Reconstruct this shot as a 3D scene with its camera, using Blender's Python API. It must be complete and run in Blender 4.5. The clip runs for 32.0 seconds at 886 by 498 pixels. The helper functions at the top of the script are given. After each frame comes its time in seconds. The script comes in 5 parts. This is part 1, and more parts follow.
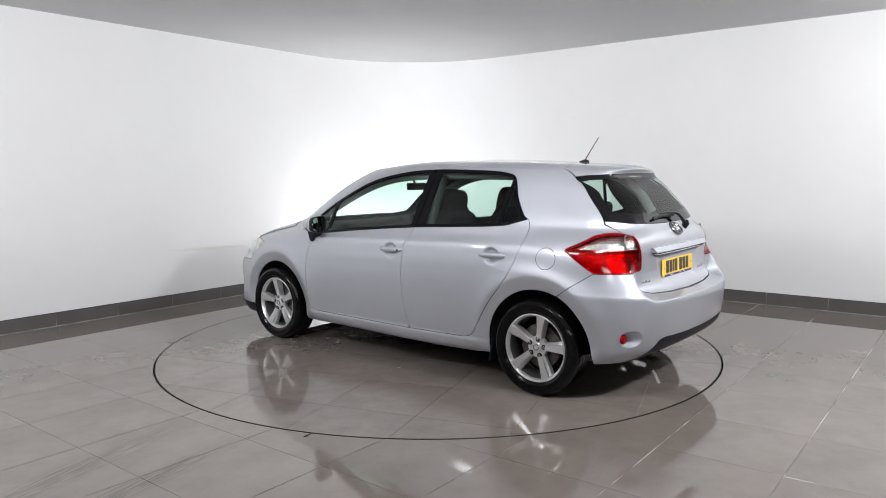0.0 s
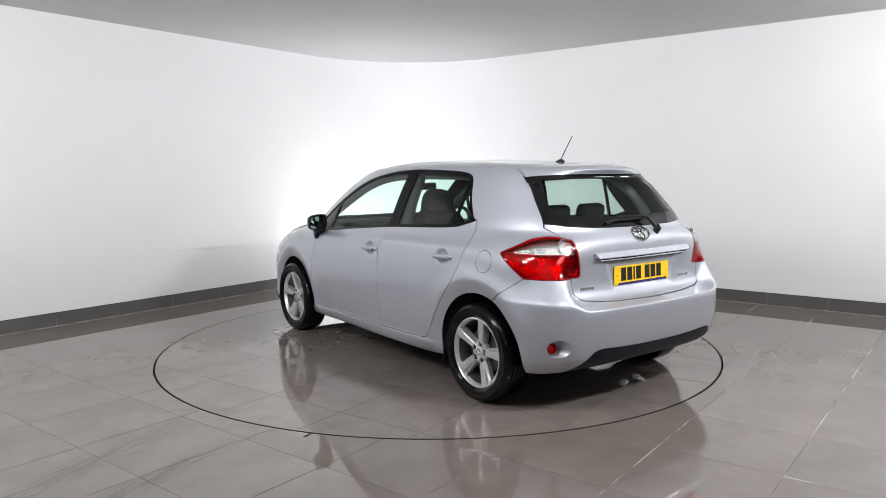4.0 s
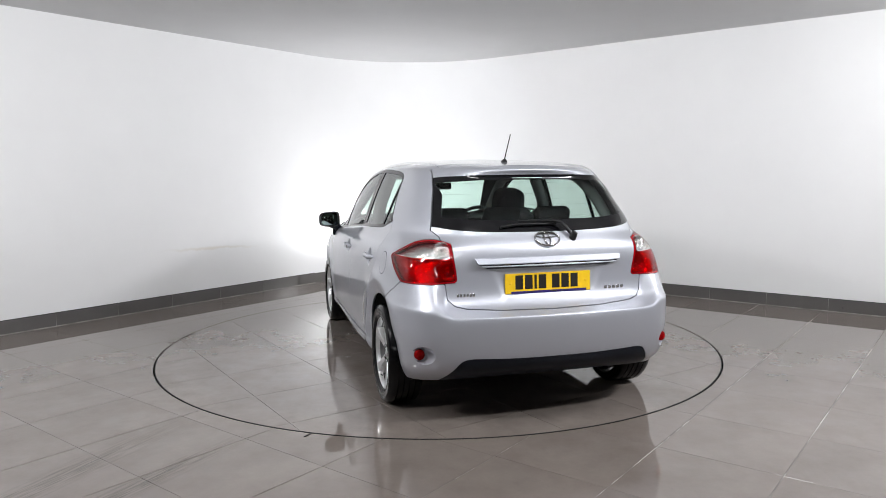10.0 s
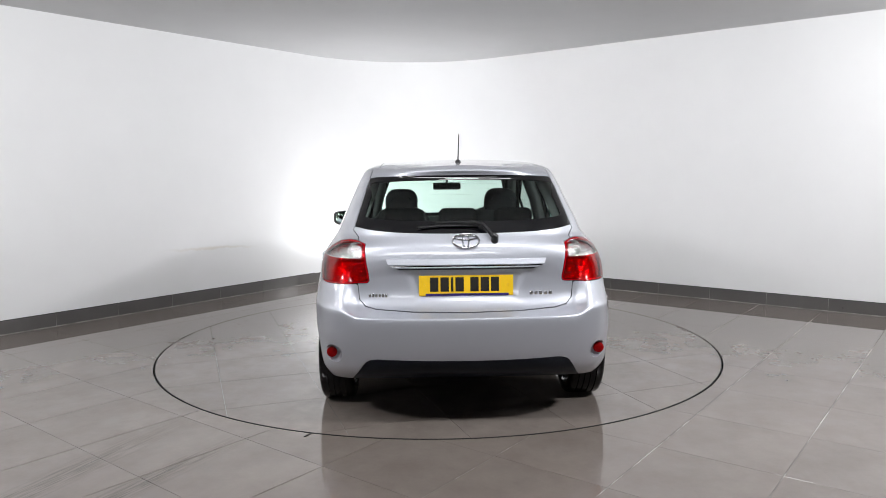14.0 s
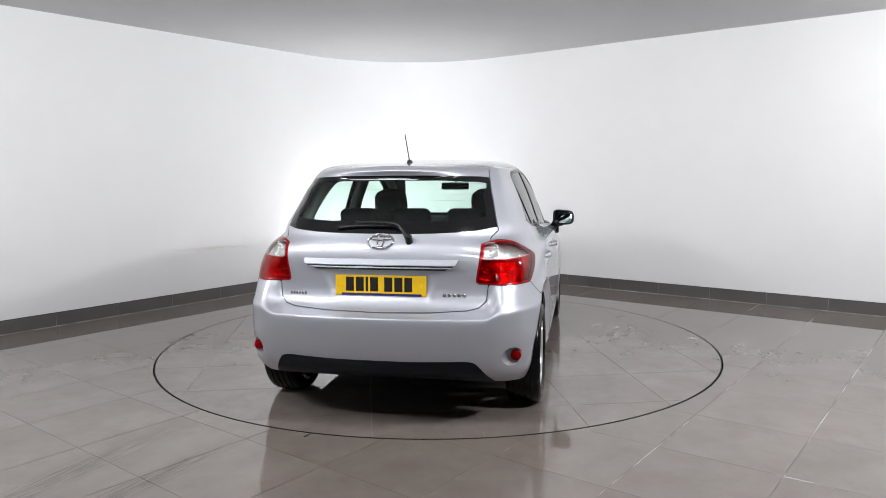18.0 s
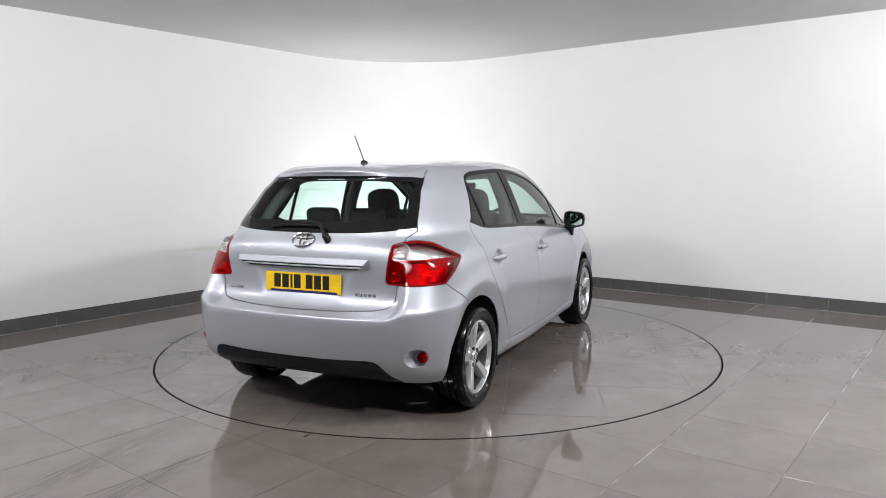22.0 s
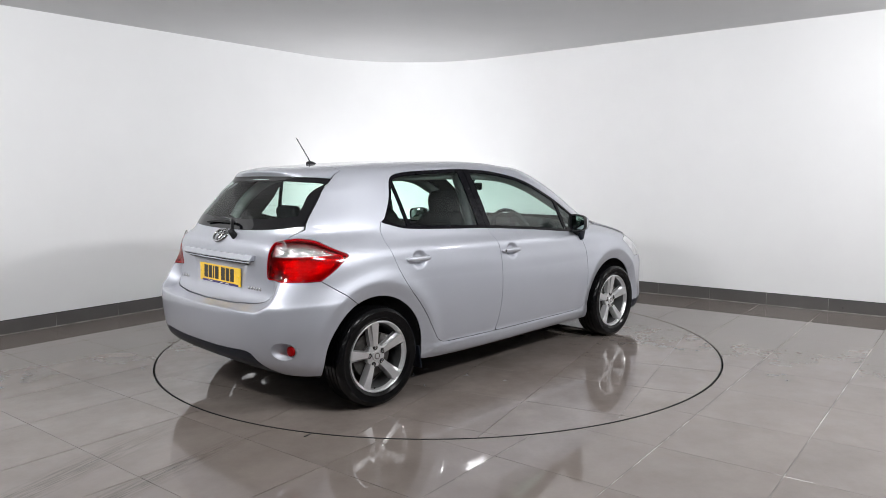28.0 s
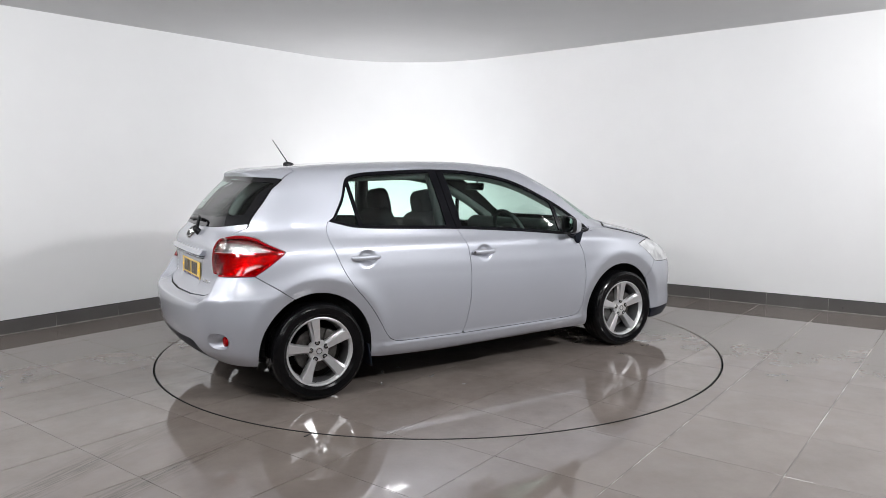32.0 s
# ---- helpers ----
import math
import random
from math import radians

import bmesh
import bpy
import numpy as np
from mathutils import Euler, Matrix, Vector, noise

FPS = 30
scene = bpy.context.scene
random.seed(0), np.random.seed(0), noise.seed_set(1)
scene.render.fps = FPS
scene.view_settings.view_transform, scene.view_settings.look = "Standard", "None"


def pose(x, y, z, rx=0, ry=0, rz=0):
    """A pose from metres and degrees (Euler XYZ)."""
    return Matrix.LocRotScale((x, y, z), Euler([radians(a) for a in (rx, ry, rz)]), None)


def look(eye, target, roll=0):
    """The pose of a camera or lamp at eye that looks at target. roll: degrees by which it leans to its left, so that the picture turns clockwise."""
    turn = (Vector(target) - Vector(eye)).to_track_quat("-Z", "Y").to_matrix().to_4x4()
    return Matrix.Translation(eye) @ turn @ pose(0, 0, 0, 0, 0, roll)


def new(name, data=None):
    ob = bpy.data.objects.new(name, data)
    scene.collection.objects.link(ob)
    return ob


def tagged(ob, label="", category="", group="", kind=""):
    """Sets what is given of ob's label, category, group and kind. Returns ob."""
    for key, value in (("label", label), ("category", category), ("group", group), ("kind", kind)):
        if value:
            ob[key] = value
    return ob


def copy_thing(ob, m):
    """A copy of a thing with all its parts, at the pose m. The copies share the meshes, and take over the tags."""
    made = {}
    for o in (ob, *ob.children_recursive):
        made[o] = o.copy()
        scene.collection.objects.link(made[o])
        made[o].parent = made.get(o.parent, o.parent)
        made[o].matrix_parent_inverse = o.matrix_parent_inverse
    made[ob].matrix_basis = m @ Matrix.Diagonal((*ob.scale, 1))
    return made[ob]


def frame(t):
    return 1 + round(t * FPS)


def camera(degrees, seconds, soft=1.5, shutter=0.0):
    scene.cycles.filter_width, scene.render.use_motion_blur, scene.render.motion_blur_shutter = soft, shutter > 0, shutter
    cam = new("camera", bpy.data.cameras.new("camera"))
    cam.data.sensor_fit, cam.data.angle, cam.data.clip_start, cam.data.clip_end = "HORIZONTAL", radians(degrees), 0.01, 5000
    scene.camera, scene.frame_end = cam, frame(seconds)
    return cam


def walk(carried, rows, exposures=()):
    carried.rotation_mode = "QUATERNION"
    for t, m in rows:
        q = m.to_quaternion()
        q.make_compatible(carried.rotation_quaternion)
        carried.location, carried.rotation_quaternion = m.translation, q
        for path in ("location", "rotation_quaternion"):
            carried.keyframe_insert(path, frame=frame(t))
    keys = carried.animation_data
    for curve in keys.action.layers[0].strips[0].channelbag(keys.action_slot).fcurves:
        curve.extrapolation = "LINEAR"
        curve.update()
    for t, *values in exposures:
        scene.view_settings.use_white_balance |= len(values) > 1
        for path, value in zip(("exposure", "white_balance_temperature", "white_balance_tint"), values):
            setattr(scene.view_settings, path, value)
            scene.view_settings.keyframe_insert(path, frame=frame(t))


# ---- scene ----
cam = camera(63.782, 32.0, soft=0.45)
EYE = Vector((0.0, -5.882, 1.411))
CAM = look(EYE, EYE + Vector((0.00716, 0.99422, -0.10715)), -0.452)
walk(cam, [(0, CAM), (32, CAM)], exposures=[(0, 0.04), (32, 0.04)])

# the room's walls run at this angle to the camera's axis
ROOM = radians(51.8)
UX, UY = math.cos(ROOM), math.sin(ROOM)


def room(u, v):
    """World place of a point given along the two wall directions."""
    return Vector((u * UX + v * UY, u * UY - v * UX, 0))


WALL_U, WALL_V, BACK_U, BACK_V, CEIL = 3.28, -3.28, -7.2, 6.8, 2.885
RING = 2.224


def heading(t):
    """The turntable's angle in degrees."""
    s = (t - 16) / 16
    return 84.96 - 54.717 * s + 0.4715 * s * s


# ---- light ----
world = bpy.data.worlds.new("world")
world.use_nodes = True
world.node_tree.nodes["Background"].inputs[0].default_value = (0.8, 0.85, 1, 1)
world.node_tree.nodes["Background"].inputs[1].default_value = 0.02
scene.world = world


def area_light(name, place, target, sx, sy, watts, colour=(0.975, 0.985, 1), spread=180):
    data = bpy.data.lights.new(name, "AREA")
    data.shape, data.size, data.size_y, data.energy, data.color = "RECTANGLE", sx, sy, watts, colour
    data.spread = radians(spread)
    ob = new(name, data)
    ob.matrix_basis = look(place, target)
    return ob


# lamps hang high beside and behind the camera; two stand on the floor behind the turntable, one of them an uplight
# the third, far left, is an added fill for the left wall
for place, target, watts in (((4.9, -1.0, 2.6), (2.6, 2.4, 0.6), 34), ((2.9, -3.3, 2.82), (0.4, 1.0, 0.6), 124), ((-4.2, -2.1, 2.6), (-2.8, 1.8, 0.4), 21), ((-2.7, -3.5, 2.82), (-0.3, 1.0, 0.6), 82)):
    area_light("studio_lamp", place, target, 0.46, 0.28, watts)
for x in (-1.5, 0.6, 2.7):
    area_light("ceiling_panel", (x, -3.3, 2.84), (x * 0.8, -1.0, 0), 0.9, 0.3, 25)
# two fill lights added to brighten the lower walls
area_light("wall_fill", (-2.6, -5.2, 2.2), (-3.0, 1.5, 0.5), 1.0, 0.4, 4.5, spread=75)
area_light("wall_fill", (2.8, -5.2, 2.2), (3.3, 1.9, 0.5), 1.0, 0.4, 5.5, spread=75)
# added fill from behind the camera, widens the glow on the corner
area_light("corner_fill", (-0.3, -6.7, 2.45), (-0.3, 4.0, 2.6), 3.0, 0.7, 20.5, spread=50)
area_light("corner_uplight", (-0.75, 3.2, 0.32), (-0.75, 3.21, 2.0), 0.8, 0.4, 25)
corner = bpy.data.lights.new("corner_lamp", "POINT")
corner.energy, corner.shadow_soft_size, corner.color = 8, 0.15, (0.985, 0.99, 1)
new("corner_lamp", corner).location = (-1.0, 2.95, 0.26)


# ---- materials ----
def material(name):
    m = bpy.data.materials.new(name)
    m.use_nodes = True
    t = m.node_tree
    return m, t, t.nodes["Principled BSDF"]


def node(t, kind, **inputs):
    n = t.nodes.new(kind)
    for key, value in inputs.items():
        n.inputs[key.replace("_", " ")].default_value = value
    return n


def noise_ramp(t, scale, lo, hi, detail=6, coords="Object", rough=0.6, a=0.3, b=0.7):
    """Noise mapped to colours lo..hi. Returns the ramp and the noise node."""
    tc = t.nodes.new("ShaderNodeTexCoord")
    n = node(t, "ShaderNodeTexNoise", Scale=scale, Detail=detail, Roughness=rough)
    t.links.new(tc.outputs[coords], n.inputs["Vector"])
    r = t.nodes.new("ShaderNodeValToRGB")
    r.color_ramp.elements[0].position, r.color_ramp.elements[1].position = a, b
    r.color_ramp.elements[0].color, r.color_ramp.elements[1].color = (*lo, 1), (*hi, 1)
    t.links.new(n.outputs["Fac"], r.inputs["Fac"])
    return r, n


def bump(t, p, source, strength, distance):
    b = node(t, "ShaderNodeBump", Strength=strength, Distance=distance)
    t.links.new(source, b.inputs["Height"])
    t.links.new(b.outputs["Normal"], p.inputs["Normal"])


def simple(name, colour, rough=0.5, metal=0.0, vary=0.12, scale=30.0, relief=0.0, coat=0.0, rvary=0.0, spec=0.5):
    """Base colour with mottling, optional fine relief and roughness variation."""
    m, t, p = material(name)
    lo = tuple(max(0, c * (1 - vary)) for c in colour)
    hi = tuple(min(1, c * (1 + vary)) for c in colour)
    r, n = noise_ramp(t, scale, lo, hi)
    t.links.new(r.outputs["Color"], p.inputs["Base Color"])
    p.inputs["Roughness"].default_value, p.inputs["Metallic"].default_value = rough, metal
    p.inputs["Specular IOR Level"].default_value = spec
    p.inputs["Coat Weight"].default_value, p.inputs["Coat Roughness"].default_value = coat, 0.03
    if relief:
        bump(t, p, n.outputs["Fac"], 0.5, relief)
    if rvary:
        rr, _ = noise_ramp(t, scale * 0.37, (rough - rvary,) * 3, (rough + rvary,) * 3)
        t.links.new(rr.outputs["Color"], p.inputs["Roughness"])
    return m


def paint_material():
    m, t, p = material("silver_paint")
    r, n = noise_ramp(t, 900, (0.405, 0.417, 0.462), (0.505, 0.520, 0.575), detail=2)
    big, _ = noise_ramp(t, 2.3, (0.96,) * 3, (1.0,) * 3)
    mix = t.nodes.new("ShaderNodeMix")
    mix.data_type, mix.blend_type = "RGBA", "MULTIPLY"
    mix.inputs[0].default_value = 1
    t.links.new(r.outputs["Color"], mix.inputs[6])
    t.links.new(big.outputs["Color"], mix.inputs[7])
    t.links.new(mix.outputs[2], p.inputs["Base Color"])
    p.inputs["Metallic"].default_value, p.inputs["Roughness"].default_value = 0.60, 0.46
    p.inputs["Coat Weight"].default_value, p.inputs["Coat Roughness"].default_value = 1.0, 0.05
    bump(t, p, n.outputs["Fac"], 0.03, 0.0004)
    return m


def glass_material(name, tint, rough=0.01):
    """Thin tinted pane: straight transmission with a Fresnel mirror on top."""
    m, t, p = material(name)
    out = t.nodes["Material Output"]
    clear = node(t, "ShaderNodeBsdfTransparent")
    r, _ = noise_ramp(t, 3.0, tuple(c * 0.96 for c in tint), tint)
    t.links.new(r.outputs["Color"], clear.inputs["Color"])
    mirror = node(t, "ShaderNodeBsdfGlossy", Roughness=rough)
    lw = node(t, "ShaderNodeLayerWeight", Blend=0.5)
    power = node(t, "ShaderNodeMath")
    power.operation = "POWER"
    power.inputs[1].default_value = 5.0
    t.links.new(lw.outputs["Facing"], power.inputs[0])
    f = node(t, "ShaderNodeMapRange")
    f.inputs["To Min"].default_value, f.inputs["To Max"].default_value = 0.048, 1.0
    t.links.new(power.outputs[0], f.inputs["Value"])
    mix = t.nodes.new("ShaderNodeMixShader")
    t.links.new(f.outputs[0], mix.inputs[0])
    t.links.new(clear.outputs[0], mix.inputs[1])
    t.links.new(mirror.outputs[0], mix.inputs[2])
    t.links.new(mix.outputs[0], out.inputs["Surface"])
    return m


def tile_material(name, dark, light, rough, per_tile=0.05, smears=(), wear=((1.7, 0.90, 1.05, 0.35, 0.68), (9.0, 0.95, 1.03, 0.30, 0.70), (4.0, 0.95, 1.0, 0.24, 0.42))):
    """Polished porcelain: cloudy grey with fine specks, each tile a little different."""
    m, t, p = material(name)
    tc = t.nodes.new("ShaderNodeTexCoord")
    info = t.nodes.new("ShaderNodeObjectInfo")
    shift = node(t, "ShaderNodeVectorMath")
    shift.operation = "MULTIPLY_ADD"
    shift.inputs[1].default_value = (37, 53, 71)
    t.links.new(info.outputs["Random"], shift.inputs[0])
    t.links.new(tc.outputs["Object"], shift.inputs[2])
    cloud = node(t, "ShaderNodeTexNoise", Scale=3.2, Detail=5, Roughness=0.6)
    speck = node(t, "ShaderNodeTexNoise", Scale=60.0, Detail=2, Roughness=0.6)
    t.links.new(shift.outputs[0], cloud.inputs["Vector"])
    t.links.new(shift.outputs[0], speck.inputs["Vector"])
    ramp = t.nodes.new("ShaderNodeValToRGB")
    ramp.color_ramp.elements[0].position, ramp.color_ramp.elements[1].position = 0.3, 0.72
    ramp.color_ramp.elements[0].color, ramp.color_ramp.elements[1].color = (*dark, 1), (*light, 1)
    t.links.new(cloud.outputs["Fac"], ramp.inputs["Fac"])
    grade = node(t, "ShaderNodeMapRange")
    grade.inputs["To Min"].default_value, grade.inputs["To Max"].default_value = 1 - per_tile, 1 + per_tile
    t.links.new(info.outputs["Random"], grade.inputs["Value"])
    sp = node(t, "ShaderNodeMapRange")
    sp.inputs["From Min"].default_value, sp.inputs["From Max"].default_value = 0.3, 0.7
    sp.inputs["To Min"].default_value, sp.inputs["To Max"].default_value = 0.985, 1.015
    t.links.new(speck.outputs["Fac"], sp.inputs["Value"])
    mul = node(t, "ShaderNodeMath")
    mul.operation = "MULTIPLY"
    t.links.new(grade.outputs[0], mul.inputs[0])
    t.links.new(sp.outputs[0], mul.inputs[1])
    tone = node(t, "ShaderNodeVectorMath")
    tone.operation = "SCALE"
    t.links.new(ramp.outputs["Color"], tone.inputs[0])
    t.links.new(mul.outputs[0], tone.inputs["Scale"])
    last = tone.outputs[0]
    geo = t.nodes.new("ShaderNodeTexCoord")
    for scale, lo, hi, a, b in wear:
        dirt = node(t, "ShaderNodeTexNoise", Scale=scale, Detail=5, Roughness=0.6)
        t.links.new(shift.outputs[0] if scale > 8 else geo.outputs["Object"], dirt.inputs["Vector"])
        amount = node(t, "ShaderNodeMapRange")
        amount.inputs["From Min"].default_value, amount.inputs["From Max"].default_value = a, b
        amount.inputs["To Min"].default_value, amount.inputs["To Max"].default_value = lo, hi
        t.links.new(dirt.outputs["Fac"], amount.inputs["Value"])
        soiled = node(t, "ShaderNodeVectorMath")
        soiled.operation = "SCALE"
        t.links.new(last, soiled.inputs[0])
        t.links.new(amount.outputs[0], soiled.inputs["Scale"])
        last = soiled.outputs[0]
    for x, y, turn, wide, dark_by in smears:
        last = smear(t, last, x, y, turn, wide, dark_by)
    t.links.new(last, p.inputs["Base Color"])
    rr = node(t, "ShaderNodeMapRange")
    rr.inputs["From Min"].default_value, rr.inputs["From Max"].default_value = 0.3, 0.7
    rr.inputs["To Min"].default_value, rr.inputs["To Max"].default_value = rough * 0.9, rough * 1.1
    t.links.new(cloud.outputs["Fac"], rr.inputs["Value"])
    t.links.new(rr.outputs[0], p.inputs["Roughness"])
    p.inputs["Specular IOR Level"].default_value = 0.72
    return m


def smear(t, colour, x, y, turn, wide, dark_by):
    """Rubbed-in tyre smears on the floor: a streaky band that starts at x, y and runs on at that angle."""
    geo = t.nodes.new("ShaderNodeNewGeometry")
    mp = t.nodes.new("ShaderNodeMapping")
    mp.vector_type = "TEXTURE"
    mp.inputs["Location"].default_value, mp.inputs["Rotation"].default_value = (x, y, 0), (0, 0, radians(turn))
    t.links.new(geo.outputs["Position"], mp.inputs["Vector"])
    sep = t.nodes.new("ShaderNodeSeparateXYZ")
    t.links.new(mp.outputs[0], sep.inputs[0])
    grow = node(t, "ShaderNodeMapRange")
    grow.interpolation_type = "SMOOTHSTEP"
    grow.inputs["From Max"].default_value = 0.9
    t.links.new(sep.outputs[0], grow.inputs["Value"])
    side = node(t, "ShaderNodeMath")
    side.operation = "ABSOLUTE"
    t.links.new(sep.outputs[1], side.inputs[0])
    band = node(t, "ShaderNodeMapRange")
    band.interpolation_type = "SMOOTHSTEP"
    band.inputs["From Max"].default_value, band.inputs["To Min"].default_value, band.inputs["To Max"].default_value = wide, 1.0, 0.0
    t.links.new(side.outputs[0], band.inputs["Value"])
    stretch = t.nodes.new("ShaderNodeMapping")
    stretch.inputs["Scale"].default_value = (4, 55, 1)
    t.links.new(mp.outputs[0], stretch.inputs["Vector"])
    streak = node(t, "ShaderNodeTexNoise", Scale=1.0, Detail=6, Roughness=0.65)
    t.links.new(stretch.outputs[0], streak.inputs["Vector"])
    strong = node(t, "ShaderNodeMapRange")
    strong.inputs["From Min"].default_value, strong.inputs["From Max"].default_value = 0.40, 0.68
    t.links.new(streak.outputs["Fac"], strong.inputs["Value"])
    value = strong.outputs[0]
    for other in (grow, band):
        m = node(t, "ShaderNodeMath")
        m.operation = "MULTIPLY"
        t.links.new(value, m.inputs[0])
        t.links.new(other.outputs[0], m.inputs[1])
        value = m.outputs[0]
    tone = node(t, "ShaderNodeMath")
    tone.operation = "MULTIPLY_ADD"
    tone.inputs[1].default_value, tone.inputs[2].default_value = -dark_by, 1.0
    t.links.new(value, tone.inputs[0])
    out = node(t, "ShaderNodeVectorMath")
    out.operation = "SCALE"
    t.links.new(colour, out.inputs[0])
    t.links.new(tone.outputs[0], out.inputs["Scale"])
    return out.outputs[0]


def lens_material(name, dark, mid, bright, cell=90.0, spread=0.55, coat=0.3, big_scale=11.0, sparkle=0.0):
    """Moulded lamp plastic: the prisms' glints are put into the cell colours, under a clear glossy cover."""
    m, t, p = material(name)
    tc = t.nodes.new("ShaderNodeTexCoord")
    vor = node(t, "ShaderNodeTexVoronoi", Scale=cell)
    big = node(t, "ShaderNodeTexNoise", Scale=big_scale, Detail=3)
    t.links.new(tc.outputs["Object"], vor.inputs["Vector"])
    t.links.new(tc.outputs["Object"], big.inputs["Vector"])
    sep = t.nodes.new("ShaderNodeSeparateColor")
    t.links.new(vor.outputs["Color"], sep.inputs[0])
    mix = node(t, "ShaderNodeMath")
    mix.operation = "MULTIPLY_ADD"
    mix.inputs[1].default_value = spread
    t.links.new(sep.outputs[0], mix.inputs[0])
    half = node(t, "ShaderNodeMath")
    half.operation = "MULTIPLY"
    half.inputs[1].default_value = 1.1 - spread
    t.links.new(big.outputs["Fac"], half.inputs[0])
    t.links.new(half.outputs[0], mix.inputs[2])
    ramp = t.nodes.new("ShaderNodeValToRGB")
    e = ramp.color_ramp.elements
    e[0].position, e[1].position = 0.28, 0.78
    e[0].color, e[1].color = (*dark, 1), (*mid, 1)
    top = e.new(0.84)
    top.color = (*bright, 1)
    t.links.new(mix.outputs[0], ramp.inputs["Fac"])
    # small points coloured bright as painted sparkle
    spot = node(t, "ShaderNodeMapRange")
    spot.interpolation_type = "SMOOTHSTEP"
    spot.inputs["From Min"].default_value, spot.inputs["From Max"].default_value = 0.10, 0.34
    spot.inputs["To Min"].default_value, spot.inputs["To Max"].default_value = 1.0, 0.0
    t.links.new(vor.outputs["Distance"], spot.inputs["Value"])
    few = node(t, "ShaderNodeMath")
    few.operation = "GREATER_THAN"
    few.inputs[1].default_value = 1 - sparkle
    t.links.new(sep.outputs[1], few.inputs[0])
    both = node(t, "ShaderNodeMath")
    both.operation = "MULTIPLY"
    t.links.new(spot.outputs[0], both.inputs[0])
    t.links.new(few.outputs[0], both.inputs[1])
    last = t.nodes.new("ShaderNodeMix")
    last.data_type = "RGBA"
    last.inputs[7].default_value = (*bright, 1)
    t.links.new(both.outputs[0], last.inputs[0])
    t.links.new(ramp.outputs["Color"], last.inputs[6])
    t.links.new(last.outputs[2], p.inputs["Base Color"])
    p.inputs["Metallic"].default_value, p.inputs["Roughness"].default_value = 0.0, 0.35
    p.inputs["Specular IOR Level"].default_value = 0.05
    p.inputs["Coat Weight"].default_value, p.inputs["Coat Roughness"].default_value = coat, 0.03
    bump(t, p, vor.outputs["Distance"], 0.5, 0.003)
    return m


def facet_material(name, cell, strength, rough):
    """Pressed and silvered reflector: small facets, their light and dark glints put into the colour."""
    m, t, p = material(name)
    tc = t.nodes.new("ShaderNodeTexCoord")
    vor = node(t, "ShaderNodeTexVoronoi", Scale=cell, Randomness=0.55)
    t.links.new(tc.outputs["Object"], vor.inputs["Vector"])
    ramp = t.nodes.new("ShaderNodeValToRGB")
    ramp.color_ramp.elements[0].color, ramp.color_ramp.elements[1].color = (0.42, 0.42, 0.43, 1), (0.76, 0.76, 0.76, 1)
    sep = t.nodes.new("ShaderNodeSeparateColor")
    t.links.new(vor.outputs["Color"], sep.inputs[0])
    t.links.new(sep.outputs[0], ramp.inputs["Fac"])
    t.links.new(ramp.outputs["Color"], p.inputs["Base Color"])
    p.inputs["Metallic"].default_value, p.inputs["Roughness"].default_value = 0.85, rough
    bump(t, p, vor.outputs["Distance"], strength, 0.006)
    return m


PAINT = paint_material()
BLACK_TRIM = simple("black_trim", (0.008, 0.008, 0.009), 0.3, vary=0.2, spec=0.3)
GLOSS_BLACK = simple("pillar_black", (0.005, 0.005, 0.0065), 0.16, vary=0.2, spec=0.10)
BORDER_BLACK = simple("glass_border_black", (0.004, 0.004, 0.005), 0.02, vary=0.2)
BLACK_PLASTIC = simple("black_plastic", (0.009, 0.011, 0.017), 0.42, vary=0.25, scale=120, relief=0.0003, spec=0.14)
UNDERBODY = simple("underbody", (0.006, 0.006, 0.006), 0.8, vary=0.4, scale=12)
RUBBER = simple("tyre_rubber", (0.004, 0.004, 0.0045), 0.15, vary=0.3, scale=60, relief=0.0002, rvary=0.06, spec=0.2)
ALLOY = simple("alloy", (0.66, 0.66, 0.67), 0.30, 0.7, vary=0.04, scale=30, coat=0.5, rvary=0.02)
# same alloy, coloured darker to put in the shade behind the spokes
ALLOY_SHADE = simple("alloy_barrel_shade", (0.16, 0.16, 0.163), 0.42, 0.75, vary=0.15, scale=30)
DARK_METAL = simple("brake_metal", (0.10, 0.095, 0.09), 0.45, 0.8, vary=0.4, scale=25, rvary=0.1)
CHROME = simple("chrome", (0.86, 0.87, 0.88), 0.06, 1.0, vary=0.03, scale=10)
BADGE_CHROME = simple("badge_chrome", (0.50, 0.50, 0.51), 0.10, 1.0, vary=0.1, scale=40)
MIRROR = simple("mirror_silver", (0.38, 0.46, 0.43), 0.03, 1.0, vary=0.05, scale=12)
FABRIC = simple("seat_fabric", (0.012, 0.012, 0.014), 0.95, vary=0.35, scale=220, relief=0.0012, spec=0.2)
DASH = simple("dashboard_plastic", (0.016, 0.0165, 0.018), 0.6, vary=0.2, scale=150, relief=0.0004)
PILLAR_CLOTH = simple("pillar_trim_grey", (0.16, 0.165, 0.165), 0.85, vary=0.1, scale=120, relief=0.0004)
LINER = simple("headliner_cloth", (0.30, 0.30, 0.29), 0.95, vary=0.08, scale=200, relief=0.0005)
GLASS = glass_material("tinted_glass", (0.80, 0.945, 0.885))
REAR_GLASS = glass_material("rear_tinted_glass", (0.84, 0.95, 0.90))
RED_LENS = glass_material("red_lens", (0.75, 0.009, 0.018), 0.05)
CLEAR_LENS = glass_material("clear_lens", (0.97, 0.97, 0.96), 0.05)
FACETS = facet_material("lamp_facets", 130.0, 0.4, 0.16)
LAMP_BOWL = facet_material("lamp_bowl", 130.0, 0.7, 0.20)
